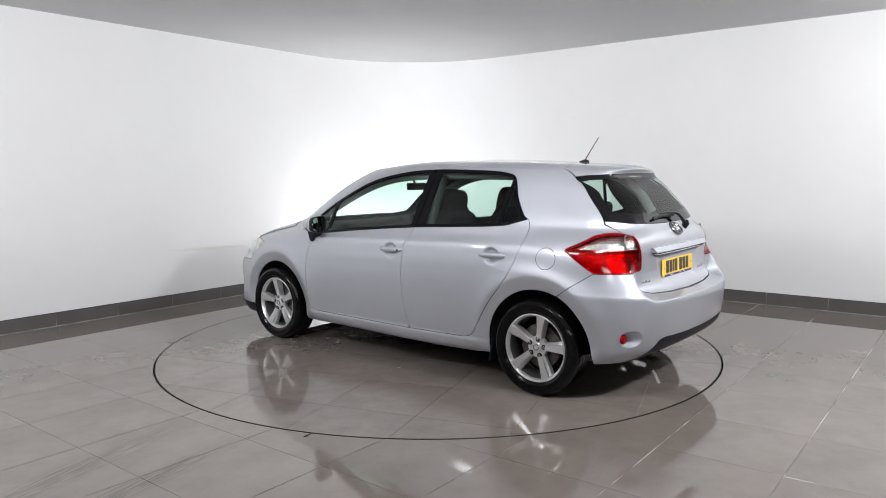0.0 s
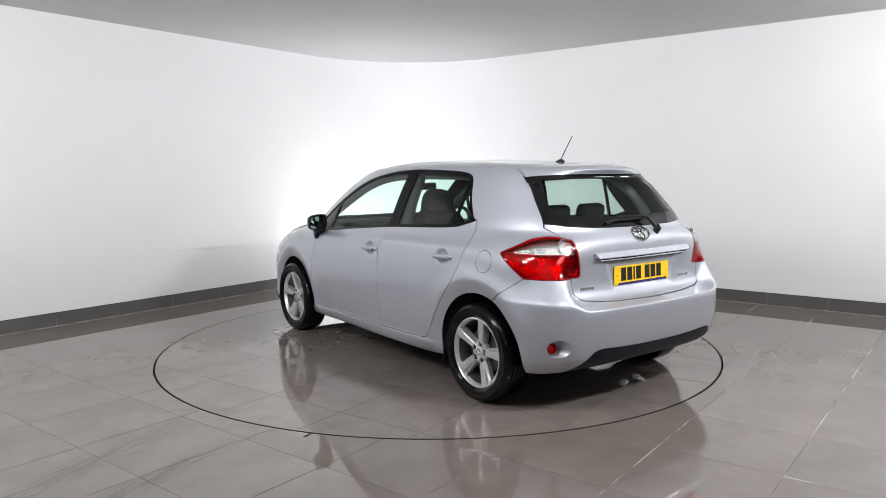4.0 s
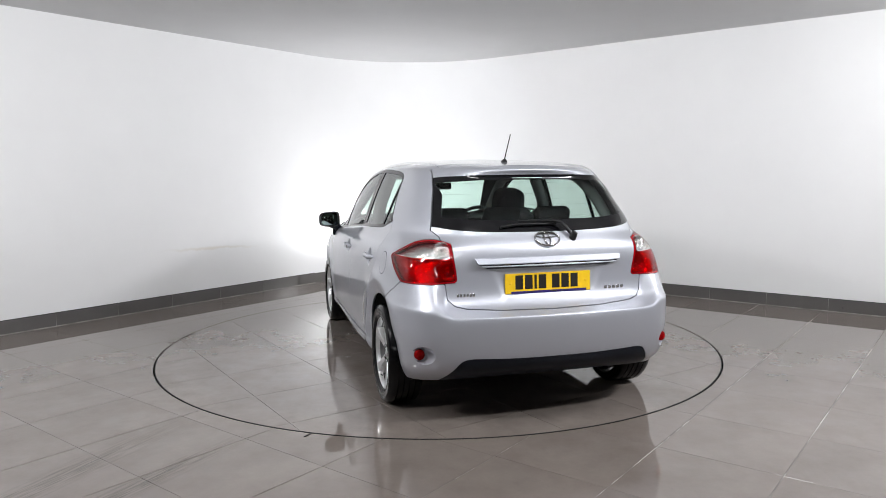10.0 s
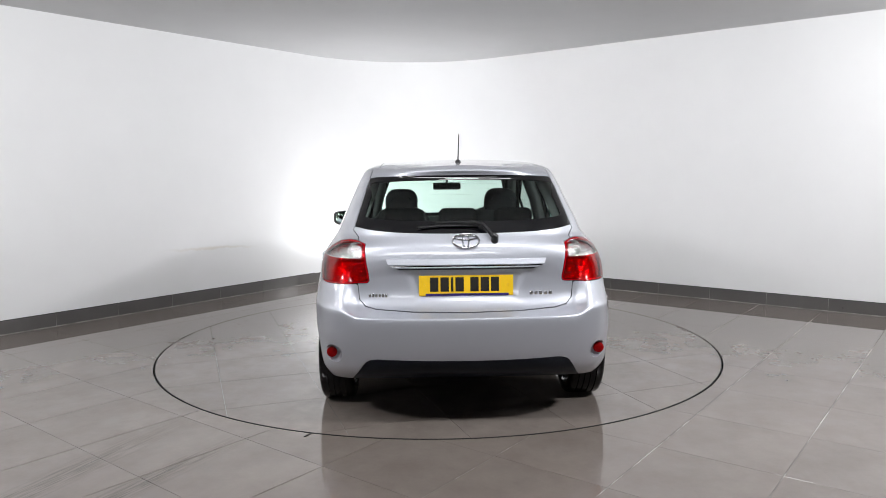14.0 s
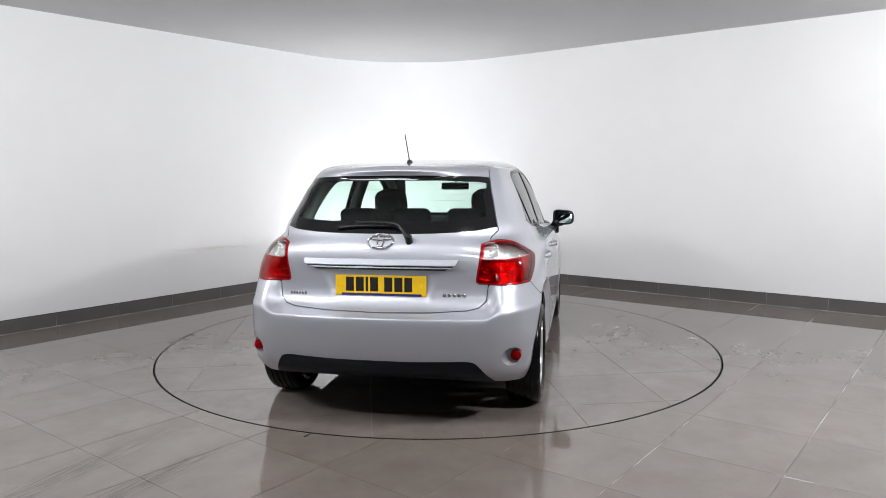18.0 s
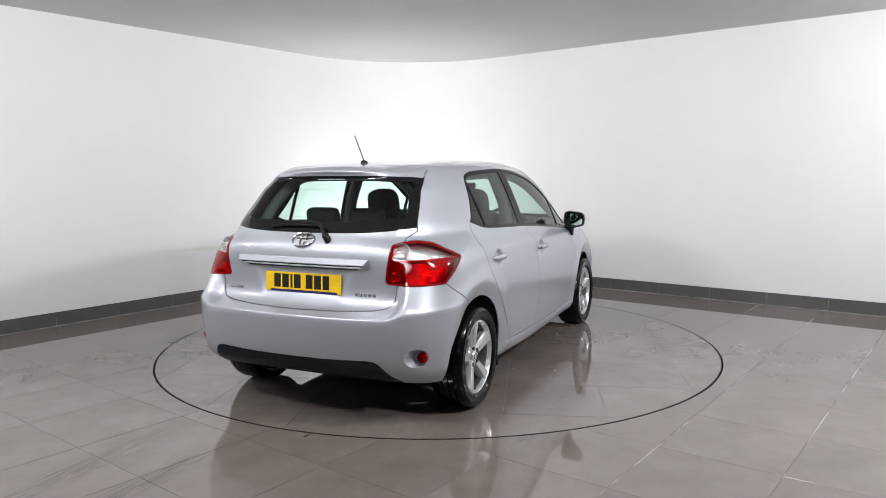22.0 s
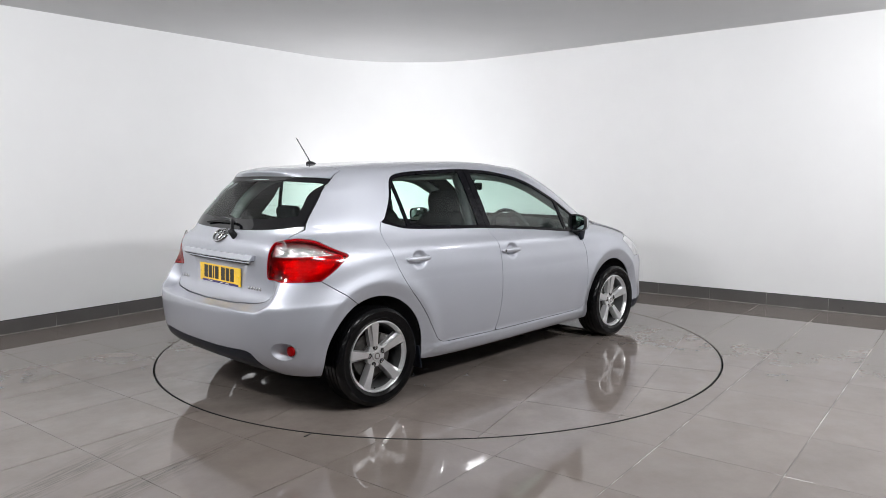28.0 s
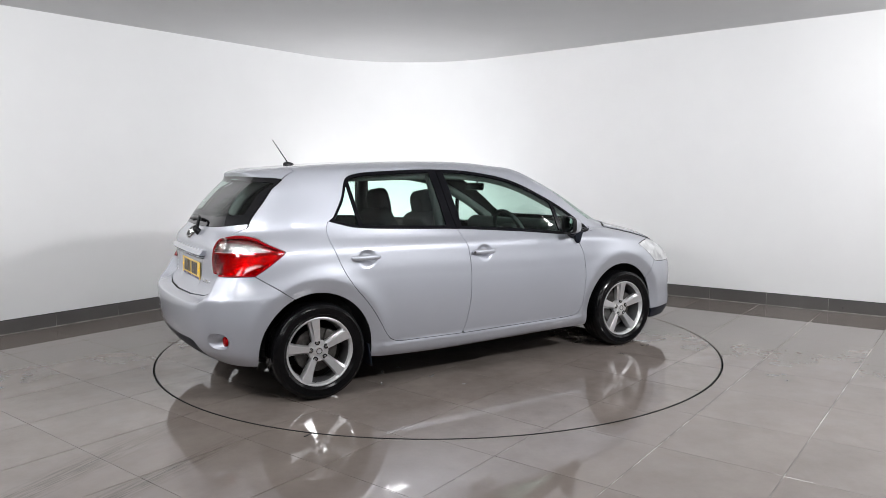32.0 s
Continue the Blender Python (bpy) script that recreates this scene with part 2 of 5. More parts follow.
LAMP_CHROME = simple("lamp_chrome", (0.75, 0.75, 0.76), 0.18, 0.9, vary=0.1, scale=60)
HEADLAMP = lens_material("headlight_cover", (0.34, 0.345, 0.35), (0.72, 0.73, 0.74), (0.95, 0.95, 0.95), 14.0, 0.2)
WIRE = simple("heating_wire_brown", (0.007, 0.0065, 0.006), 1.0, vary=0.2, spec=0.0)
BRAKE_LENS = simple("brake_lamp_lens", (0.30, 0.38, 0.35), 0.25, vary=0.5, scale=160)
RED_RIM = simple("red_lamp_rim", (0.24, 0.001, 0.004), 0.2, vary=0.15, coat=0.15, spec=0.15)
REFLECTOR = lens_material("red_reflector", (0.17, 0.0006, 0.001), (0.27, 0.001, 0.002), (0.5, 0.02, 0.02), 300.0, 0.4, 0.1)
PLATE_YELLOW = simple("plate_yellow", (0.80, 0.50, 0.015), 0.3, vary=0.04, scale=40, coat=0.6)
PLATE_INK = simple("plate_ink", (0.015, 0.013, 0.012), 0.35, vary=0.2)
PLATE_BLUE = simple("plate_border_blue", (0.03, 0.02, 0.14), 0.35, vary=0.1)


def wall_material():
    """White emulsion with faint roller mottling and one thin brownish scuff line."""
    m, t, p = material("white_wall_paint")
    r, n = noise_ramp(t, 1.3, (0.785, 0.785, 0.79), (0.815, 0.815, 0.82))
    fine = node(t, "ShaderNodeTexNoise", Scale=240.0, Detail=2)
    geo = t.nodes.new("ShaderNodeNewGeometry")
    mp = t.nodes.new("ShaderNodeMapping")
    mp.vector_type = "TEXTURE"
    place = room(0.08, WALL_V)
    mp.inputs["Location"].default_value, mp.inputs["Rotation"].default_value = (place.x, place.y, 0.585), (0, radians(1.6), ROOM)
    t.links.new(geo.outputs["Position"], mp.inputs["Vector"])
    wob = node(t, "ShaderNodeTexNoise", Scale=3.0, Detail=5)
    t.links.new(mp.outputs[0], wob.inputs["Vector"])
    sep = t.nodes.new("ShaderNodeSeparateXYZ")
    t.links.new(mp.outputs[0], sep.inputs[0])
    off = node(t, "ShaderNodeMath")
    off.operation = "MULTIPLY_ADD"
    off.inputs[1].default_value, off.inputs[2].default_value = 0.12, -0.06
    t.links.new(wob.outputs["Fac"], off.inputs[0])
    dz = node(t, "ShaderNodeMath")
    dz.operation = "ADD"
    t.links.new(sep.outputs[2], dz.inputs[0])
    t.links.new(off.outputs[0], dz.inputs[1])
    lines = []
    for source, reach in ((dz.outputs[0], 0.022), (sep.outputs[0], 0.72), (sep.outputs[1], 0.2)):
        ab = node(t, "ShaderNodeMath")
        ab.operation = "ABSOLUTE"
        t.links.new(source, ab.inputs[0])
        mr = node(t, "ShaderNodeMapRange")
        mr.interpolation_type = "SMOOTHSTEP"
        mr.inputs["From Max"].default_value, mr.inputs["To Min"].default_value, mr.inputs["To Max"].default_value = reach, 1.0, 0.0
        t.links.new(ab.outputs[0], mr.inputs["Value"])
        lines.append(mr.outputs[0])
    value = wob.outputs["Fac"]
    for other in lines:
        mm = node(t, "ShaderNodeMath")
        mm.operation = "MULTIPLY"
        t.links.new(value, mm.inputs[0])
        t.links.new(other, mm.inputs[1])
        value = mm.outputs[0]
    mix = t.nodes.new("ShaderNodeMix")
    mix.data_type = "RGBA"
    mix.inputs[7].default_value = (0.62, 0.56, 0.47, 1)
    t.links.new(value, mix.inputs[0])
    t.links.new(r.outputs["Color"], mix.inputs[6])
    t.links.new(mix.outputs[2], p.inputs["Base Color"])
    p.inputs["Roughness"].default_value = 0.5
    bump(t, p, fine.outputs["Fac"], 0.15, 0.0006)
    return m


WALL_PAINT = wall_material()
UNSEEN_DARK = simple("unseen_wall_dark", (0.16, 0.16, 0.165), 0.7, vary=0.05, scale=1.5)
CEILING_PAINT = simple("ceiling_paint", (0.62, 0.62, 0.625), 0.9, vary=0.02, scale=2.0)
TILE = tile_material("floor_tile", (0.164, 0.138, 0.124), (0.194, 0.166, 0.150), 0.03, 0.03, ((-1.40, -1.75, 247, 0.16, 0.55), (-0.95, -1.95, 242, 0.12, 0.65)))
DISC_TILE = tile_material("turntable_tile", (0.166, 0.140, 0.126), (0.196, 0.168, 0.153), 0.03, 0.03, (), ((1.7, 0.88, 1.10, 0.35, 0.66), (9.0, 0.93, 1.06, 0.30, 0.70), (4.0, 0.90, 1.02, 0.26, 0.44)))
SKIRT_TILE = tile_material("skirting_tile", (0.098, 0.092, 0.088), (0.116, 0.110, 0.105), 0.3, 0.05, wear=((1.1, 0.95, 1.04, 0.3, 0.7),))
GROUT = simple("grout", (0.17, 0.158, 0.148), 0.8, vary=0.75, scale=1.6)
PALE_GROUT = simple("pale_grout", (0.30, 0.29, 0.275), 0.85, vary=0.45, scale=7)
JOINT_PALE, joint_nodes, joint_shader = material("joint_cement")
joint_tone, _ = noise_ramp(joint_nodes, 2.6, (0.13, 0.115, 0.105), (0.52, 0.50, 0.48), detail=4, coords="Object", a=0.47, b=0.60)
joint_nodes.links.new(joint_tone.outputs["Color"], joint_shader.inputs["Base Color"])
joint_shader.inputs["Roughness"].default_value = 0.85
EDGE_SHADE = simple("skirting_edge_shade", (0.03, 0.03, 0.03), 0.6, vary=0.3, scale=20)
RING_GAP = simple("turntable_gap", (0.008, 0.008, 0.008), 0.7, vary=0.3)
WATER = simple("water_drop", (0.22, 0.21, 0.21), 0.02, vary=0.1, scale=50, spec=1.0, coat=1.0)
STRIP = simple("strip_rubber", (0.018, 0.016, 0.015), 0.7, vary=0.4, scale=90)
# ---- mesh tools ----
def part(name, bm, mat, parent=None, label="", smooth=None):
    """Links a bmesh as one mesh object under a thing or a part."""
    me = bpy.data.meshes.new(name)
    bm.normal_update()
    if smooth is not None:
        for f in bm.faces:
            f.smooth = True
        for e in bm.edges:
            if len(e.link_faces) == 2 and e.calc_face_angle(0) > radians(smooth):
                e.smooth = False
    bm.to_mesh(me)
    bm.free()
    return link_part(name, me, mat, parent, label)


def link_part(name, me, mat, parent=None, label=""):
    if not me.materials:
        for one in (mat if isinstance(mat, (list, tuple)) else (mat,)):
            me.materials.append(one)
    ob = new(name, me)
    if parent:
        ob.parent = parent
    return tagged(ob, label) if label else ob


def empty(name, parent=None):
    ob = new(name)
    ob.empty_display_size = 0.1
    if parent:
        ob.parent = parent
    return ob


def box(sx, sy, sz, m=None, bevel=0.0, segments=2):
    bm = bmesh.new()
    bmesh.ops.create_cube(bm, size=1, matrix=Matrix.Diagonal((sx, sy, sz, 1)))
    if bevel:
        bmesh.ops.bevel(bm, geom=bm.edges[:], offset=bevel, segments=segments, affect="EDGES", profile=0.5)
    if m:
        bm.transform(m)
    return bm


def add(bm, other):
    """Appends a bmesh and frees it."""
    me = bpy.data.meshes.new("tmp")
    other.to_mesh(me)
    other.free()
    bm.from_mesh(me)
    bpy.data.meshes.remove(me)
    return bm


def lathe(profile, steps=64, axis="y", close=False):
    """Turns (radius, height) points about an axis."""
    bm = bmesh.new()
    rings = []
    for r, hgt in profile:
        ring = []
        for k in range(steps):
            a = 2 * math.pi * k / steps
            c, s = r * math.cos(a), r * math.sin(a)
            ring.append(bm.verts.new((c, hgt, s) if axis == "y" else (c, s, hgt)))
        rings.append(ring)
    pairs = list(zip(rings, rings[1:])) + ([(rings[-1], rings[0])] if close else [])
    for a, b in pairs:
        for k in range(steps):
            j = (k + 1) % steps
            bm.faces.new((a[k], a[j], b[j], b[k]))
    bmesh.ops.recalc_face_normals(bm, faces=bm.faces[:])
    return bm


def prism(points, depth, bevel=0.0, m=None, segments=2):
    """A flat outline in x, y, drawn out along z from 0 to depth."""
    bm = bmesh.new()
    low = [bm.verts.new((x, y, 0)) for x, y in points]
    bm.faces.new(low)
    got = bmesh.ops.extrude_face_region(bm, geom=bm.faces[:])
    top = [v for v in got["geom"] if isinstance(v, bmesh.types.BMVert)]
    bmesh.ops.translate(bm, verts=top, vec=(0, 0, depth))
    bmesh.ops.recalc_face_normals(bm, faces=bm.faces[:])
    if bevel:
        bmesh.ops.bevel(bm, geom=[e for e in bm.edges if any(v in top for v in e.verts)], offset=bevel, segments=segments, affect="EDGES", profile=0.5)
    if m:
        bm.transform(m)
    return bm


def tube(points, radius, steps=10, taper=1.0):
    """A round bar through a chain of points."""
    bm = bmesh.new()
    pts = [Vector(p) for p in points]
    rings = []
    for i, p in enumerate(pts):
        d = (pts[min(i + 1, len(pts) - 1)] - pts[max(i - 1, 0)]).normalized()
        a = d.orthogonal().normalized()
        if rings:
            a = (last - d * last.dot(d)).normalized()
        last, b = a, d.cross(a)
        r = radius * (1 + (taper - 1) * i / (len(pts) - 1))
        rings.append([bm.verts.new(p + r * (a * math.cos(2 * math.pi * k / steps) + b * math.sin(2 * math.pi * k / steps))) for k in range(steps)])
    for a, b in zip(rings, rings[1:]):
        for k in range(steps):
            bm.faces.new((a[k], a[(k + 1) % steps], b[(k + 1) % steps], b[k]))
    bm.faces.new(rings[0][::-1])
    bm.faces.new(rings[-1])
    bmesh.ops.recalc_face_normals(bm, faces=bm.faces[:])
    return bm


class Skin:
    """A sheet of faces with places, normals and a run-length q round the body."""

    def __init__(self, v, n, q, f):
        self.v, self.n, self.q, self.f = np.asarray(v, float), np.asarray(n, float), np.asarray(q, float), f

    def keep(self, faces):
        used = sorted({i for f in faces for i in f})
        back = {i: k for k, i in enumerate(used)}
        return Skin(self.v[used], self.n[used], self.q[used], [tuple(back[i] for i in f) for f in faces])

    def mirrored(self):
        flip = np.array((1, -1, 1))
        return Skin(self.v * flip, self.n * flip, -self.q, [f[::-1] for f in self.f])

    def both(self):
        o, k = self.mirrored(), len(self.v)
        return Skin(np.vstack((self.v, o.v)), np.vstack((self.n, o.n)), np.hstack((self.q, o.q)), self.f + [tuple(i + k for i in f) for f in o.f])

    def moved(self, d):
        return Skin(self.v + self.n * d, self.n, self.q, self.f)


def cut(s, phi):
    """Splits a skin along phi = 0 into its negative and positive sides."""
    phi = np.where(np.abs(phi) < 1e-7, 1e-7, phi)
    sign = phi < 0
    extra_v, extra_n, extra_q, cache = [], [], [], {}
    neg, pos = [], []
    base = len(s.v)
    sg = sign.tolist()
    for f in s.f:
        k = sum(sg[i] for i in f)
        if k == len(f):
            neg.append(f)
        elif k == 0:
            pos.append(f)
        else:
            a, b = [], []
            for i, j in zip(f, f[1:] + f[:1]):
                (a if sg[i] else b).append(i)
                if sg[i] != sg[j]:
                    key = (i, j) if i < j else (j, i)
                    if key not in cache:
                        t = phi[key[0]] / (phi[key[0]] - phi[key[1]])
                        cache[key] = base + len(extra_v)
                        extra_v.append(s.v[key[0]] * (1 - t) + s.v[key[1]] * t)
                        extra_n.append(s.n[key[0]] * (1 - t) + s.n[key[1]] * t)
                        extra_q.append(s.q[key[0]] * (1 - t) + s.q[key[1]] * t)
                    a.append(cache[key])
                    b.append(cache[key])
            if len(a) > 2:
                neg.append(tuple(a))
            if len(b) > 2:
                pos.append(tuple(b))
    if extra_v:
        s = Skin(np.vstack((s.v, extra_v)), np.vstack((s.n, extra_n)), np.hstack((s.q, extra_q)), s.f)
    return s.keep(neg), s.keep(pos)


def gap_cut(s, field, gap=0.004):
    """Splits with a gap: the strip of that width is taken out. field: a function of a skin."""
    phi = field(s)
    a = cut(s, phi + gap / 2)[0]
    b = cut(s, phi - gap / 2)[1]
    return a, b


def inside(poly):
    """Signed distance to a closed outline, negative inside; a function of two arrays."""
    p = np.array(poly, float)

    def field(a, b):
        d = np.full(len(a), 1e9)
        odd = np.zeros(len(a), bool)
        for (x0, y0), (x1, y1) in zip(p, np.roll(p, -1, 0)):
            ex, ey = x1 - x0, y1 - y0
            t = np.clip(((a - x0) * ex + (b - y0) * ey) / max(ex * ex + ey * ey, 1e-12), 0, 1)
            d = np.minimum(d, np.hypot(a - x0 - t * ex, b - y0 - t * ey))
            if y0 != y1:
                cross = ((y0 > b) != (y1 > b)) & (a < x0 + (b - y0) * ex / ey)
                odd ^= cross
        return np.where(odd, -d, d)
    return field


def curve(points, n=8):
    """A smooth chain through points (open Catmull-Rom)."""
    p = [Vector(q) for q in points]
    out = []
    for i in range(len(p) - 1):
        a, b, c, d = p[max(i - 1, 0)], p[i], p[i + 1], p[min(i + 2, len(p) - 1)]
        for k in range(n):
            t = k / n
            out.append(0.5 * (2 * b + (c - a) * t + (2 * a - 5 * b + 4 * c - d) * t * t + (3 * b - a - 3 * c + d) * t ** 3))
    out.append(p[-1])
    return out


def flat(points, n=8):
    return [(v.x, v.y) for v in curve([(a, b, 0) for a, b in points], n)]


def sheet(name, s, mat, parent=None, label="", depth=0.012, centre=True):
    """A body panel from a skin: the outer face and turned-in edges all round."""
    v, n = [tuple(p) for p in s.v], [tuple(p) for p in s.n]
    faces = list(s.f)
    count = {}
    for f in s.f:
        for i, j in zip(f, f[1:] + f[:1]):
            key = (i, j) if i < j else (j, i)
            count[key] = None if key in count else (i, j)
    rim = [e for e in count.values() if e]
    if depth:
        top, low, norm = {}, {}, {}
        for i, j in rim:
            if centre and abs(s.v[i][1]) < 1e-5 and abs(s.v[j][1]) < 1e-5:
                continue
            d = s.v[j] - s.v[i]
            out = np.cross(d, s.n[i])
            length = np.linalg.norm(out)
            out = out / length if length > 1e-9 else out
            for k in (i, j):
                norm[k] = norm.get(k, 0) + out
        for k, o in norm.items():
            length = np.linalg.norm(o)
            o = tuple(o / length) if length > 1e-9 else tuple(s.n[k])
            top[k] = len(v)
            v.append(tuple(s.v[k]))
            n.append(o)
            low[k] = len(v)
            v.append(tuple(s.v[k] - s.n[k] * depth))
            n.append(o)
        for i, j in rim:
            if i in top and j in top:
                faces.append((top[j], top[i], low[i], low[j]))
    me = bpy.data.meshes.new(name)
    me.from_pydata(v, [], faces)
    me.polygons.foreach_set("use_smooth", [True] * len(me.polygons))
    arr = np.array(n)
    arr /= np.maximum(np.linalg.norm(arr, axis=1), 1e-9)[:, None]
    me.normals_split_custom_set_from_vertices(arr.tolist())
    me.update()
    return link_part(name, me, mat, parent, label)
# ---- the room ----
def room_box(name, u0, u1, v0, v1, z0, z1, mat, label, category="wall"):
    bm = bmesh.new()
    vs = [bm.verts.new(room(u, v) + Vector((0, 0, z))) for z in (z0, z1) for u, v in ((u0, v0), (u1, v0), (u1, v1), (u0, v1))]
    for f in ((0, 1, 2, 3), (4, 5, 6, 7), (0, 1, 5, 4), (1, 2, 6, 5), (2, 3, 7, 6), (3, 0, 4, 7)):
        bm.faces.new([vs[i] for i in f])
    bmesh.ops.recalc_face_normals(bm, faces=bm.faces[:])
    return tagged(part(name, bm, mat), label, category, kind="structure")


BEND = 1.7


def build_walls():
    t = 0.15
    white = "smooth white painted studio wall, faintly scuffed above the skirting"
    dark = "unseen dark wall added to keep reflections dark"
    # the two visible walls meet in a wide rounded corner
    r = BEND
    bend = [(WALL_U - r + r * math.sin(radians(a)), WALL_V + r - r * math.cos(radians(a))) for a in range(0, 91, 3)]
    inner = [(BACK_U, WALL_V)] + bend + [(WALL_U, BACK_V)]
    bend = [(WALL_U - r + (r + t) * math.sin(radians(a)), WALL_V + r - (r + t) * math.cos(radians(a))) for a in range(0, 91, 3)]
    outer = [(BACK_U, WALL_V - t)] + bend + [(WALL_U + t, BACK_V)]
    bm = bmesh.new()
    cols = [[bm.verts.new(room(*p) + Vector((0, 0, z))) for p, z in ((i, 0), (i, CEIL), (o, CEIL), (o, 0))] for i, o in zip(inner, outer)]
    for c, d in zip(cols, cols[1:]):
        for k in range(4):
            bm.faces.new((c[k], c[(k + 1) % 4], d[(k + 1) % 4], d[k]))
    bm.faces.new(cols[0])
    bm.faces.new(cols[-1][::-1])
    bmesh.ops.recalc_face_normals(bm, faces=bm.faces[:])
    tagged(part("wall_north", bm, WALL_PAINT, smooth=30), white, "wall", kind="structure")
    # unseen back walls, added dark so that glass and paint reflect little
    room_box("unseen_wall_south", BACK_U - t, BACK_U, WALL_V - t, BACK_V + t, 0, CEIL, UNSEEN_DARK, dark)
    room_box("unseen_wall_east", BACK_U, WALL_U, BACK_V, BACK_V + t, 0, CEIL, UNSEEN_DARK, dark)
    room_box("ceiling", BACK_U - t, WALL_U + t, WALL_V - t, BACK_V + t, CEIL, CEIL + 0.12, CEILING_PAINT, "plain light grey painted studio ceiling", "ceiling")


def flat_grid(x0, x1, y0, y1, nx, ny, z=0.0):
    xs, ys = np.linspace(x0, x1, nx + 1), np.linspace(y0, y1, ny + 1)
    v = np.array([(x, y, z) for y in ys for x in xs])
    f = [(j * (nx + 1) + i, j * (nx + 1) + i + 1, (j + 1) * (nx + 1) + i + 1, (j + 1) * (nx + 1) + i) for j in range(ny) for i in range(nx)]
    return Skin(v, np.tile((0.0, 0, 1), (len(v), 1)), np.zeros(len(v)), f)


def turned(s, angle):
    c, k = math.cos(angle), math.sin(angle)
    v = s.v.copy()
    v[:, 0], v[:, 1] = s.v[:, 0] * c - s.v[:, 1] * k, s.v[:, 0] * k + s.v[:, 1] * c
    return Skin(v, s.n, s.q, s.f)


def radius_field(r):
    return lambda s: np.hypot(s.v[:, 0], s.v[:, 1]) - r


def tile_mesh(long, wide):
    bm = prism([(-long / 2, -wide / 2), (long / 2, -wide / 2), (long / 2, wide / 2), (-long / 2, wide / 2)], 0.009, 0.0006, pose(0, 0, -0.009), 1)
    me = bpy.data.meshes.new("tile")
    bm.to_mesh(me)
    bm.free()
    return me


# pitch and size of the tiles along the left wall and across it
LONG_PITCH, LONG, WIDE_PITCH, WIDE = 0.601, 0.5990, 0.601, 0.5965


def build_floor():
    """Grout bed with the turntable's round opening, and the tiles on it one by one."""
    hole = RING + 0.010
    bed = turned(flat_grid(BACK_U, WALL_U, -BACK_V, -WALL_V, 90, 86, -0.003), ROOM)
    bed = cut(bed, radius_field(hole)(bed))[1]
    floor = tagged(sheet("floor", bed, GROUT, depth=0.10, centre=False), "polished grey porcelain tile floor with thin pale joints", "floor", kind="structure")
    pit = lathe([(0.01, -0.075), (RING + 0.2, -0.075), (RING + 0.2, -0.085), (0.01, -0.085)], 96, "z")
    tagged(part("turntable_pit", pit, RING_GAP), "dark recess below the turntable's rim", "floor recess", kind="structure")
    whole = tile_mesh(LONG, WIDE)
    for a in range(-13, 7):
        for b in range(-9, 11):
            u, v = 0.04 + LONG_PITCH * (a + 0.5), 1.137 + WIDE_PITCH * (b + 0.5)
            u0, u1 = max(u - LONG / 2, BACK_U), min(u + LONG / 2, WALL_U)
            v0, v1 = max(v - WIDE / 2, WALL_V), min(v + WIDE / 2, BACK_V)
            if u1 - u0 < 0.02 or v1 - v0 < 0.02:
                continue
            far = max(math.hypot(x, y) for x in (u0, u1) for y in (v0, v1))
            near = math.hypot(min(max(0, u0), u1), min(max(0, v0), v1))
            if far < hole:
                continue
            if near > hole and u1 - u0 > LONG - 0.001 and v1 - v0 > WIDE - 0.001:
                ob = link_part("tile", whole, TILE, floor)
                ob.matrix_basis = Matrix.Translation(room(u, v)) @ pose(0, 0, 0, 0, 0, 51.8)
            else:
                s = turned(flat_grid(u0, u1, -v1, -v0, 16, 16), ROOM)
                s = cut(s, radius_field(hole)(s))[1]
                if s.f:
                    sheet("tile", s, TILE, floor, depth=0.009, centre=False)
    # pale cement in the joints that run along the left wall's direction, on one side only
    for b in range(1, 10):
        v = 1.137 + WIDE_PITCH * b
        reach = math.sqrt(max(0.0, (hole + 0.004) ** 2 - v * v))
        for u0, u1 in ((BACK_U, -reach), (reach, WALL_U)) if reach else ((BACK_U, WALL_U),):
            strip = box(u1 - u0, WIDE_PITCH - WIDE - 0.0004, 0.0016, Matrix.Translation(room((u0 + u1) / 2, v)) @ pose(0, 0, -0.0018, 0, 0, 51.8))
            part("joint", strip, JOINT_PALE, floor, "pale cement joint, dark in patches")
    return floor


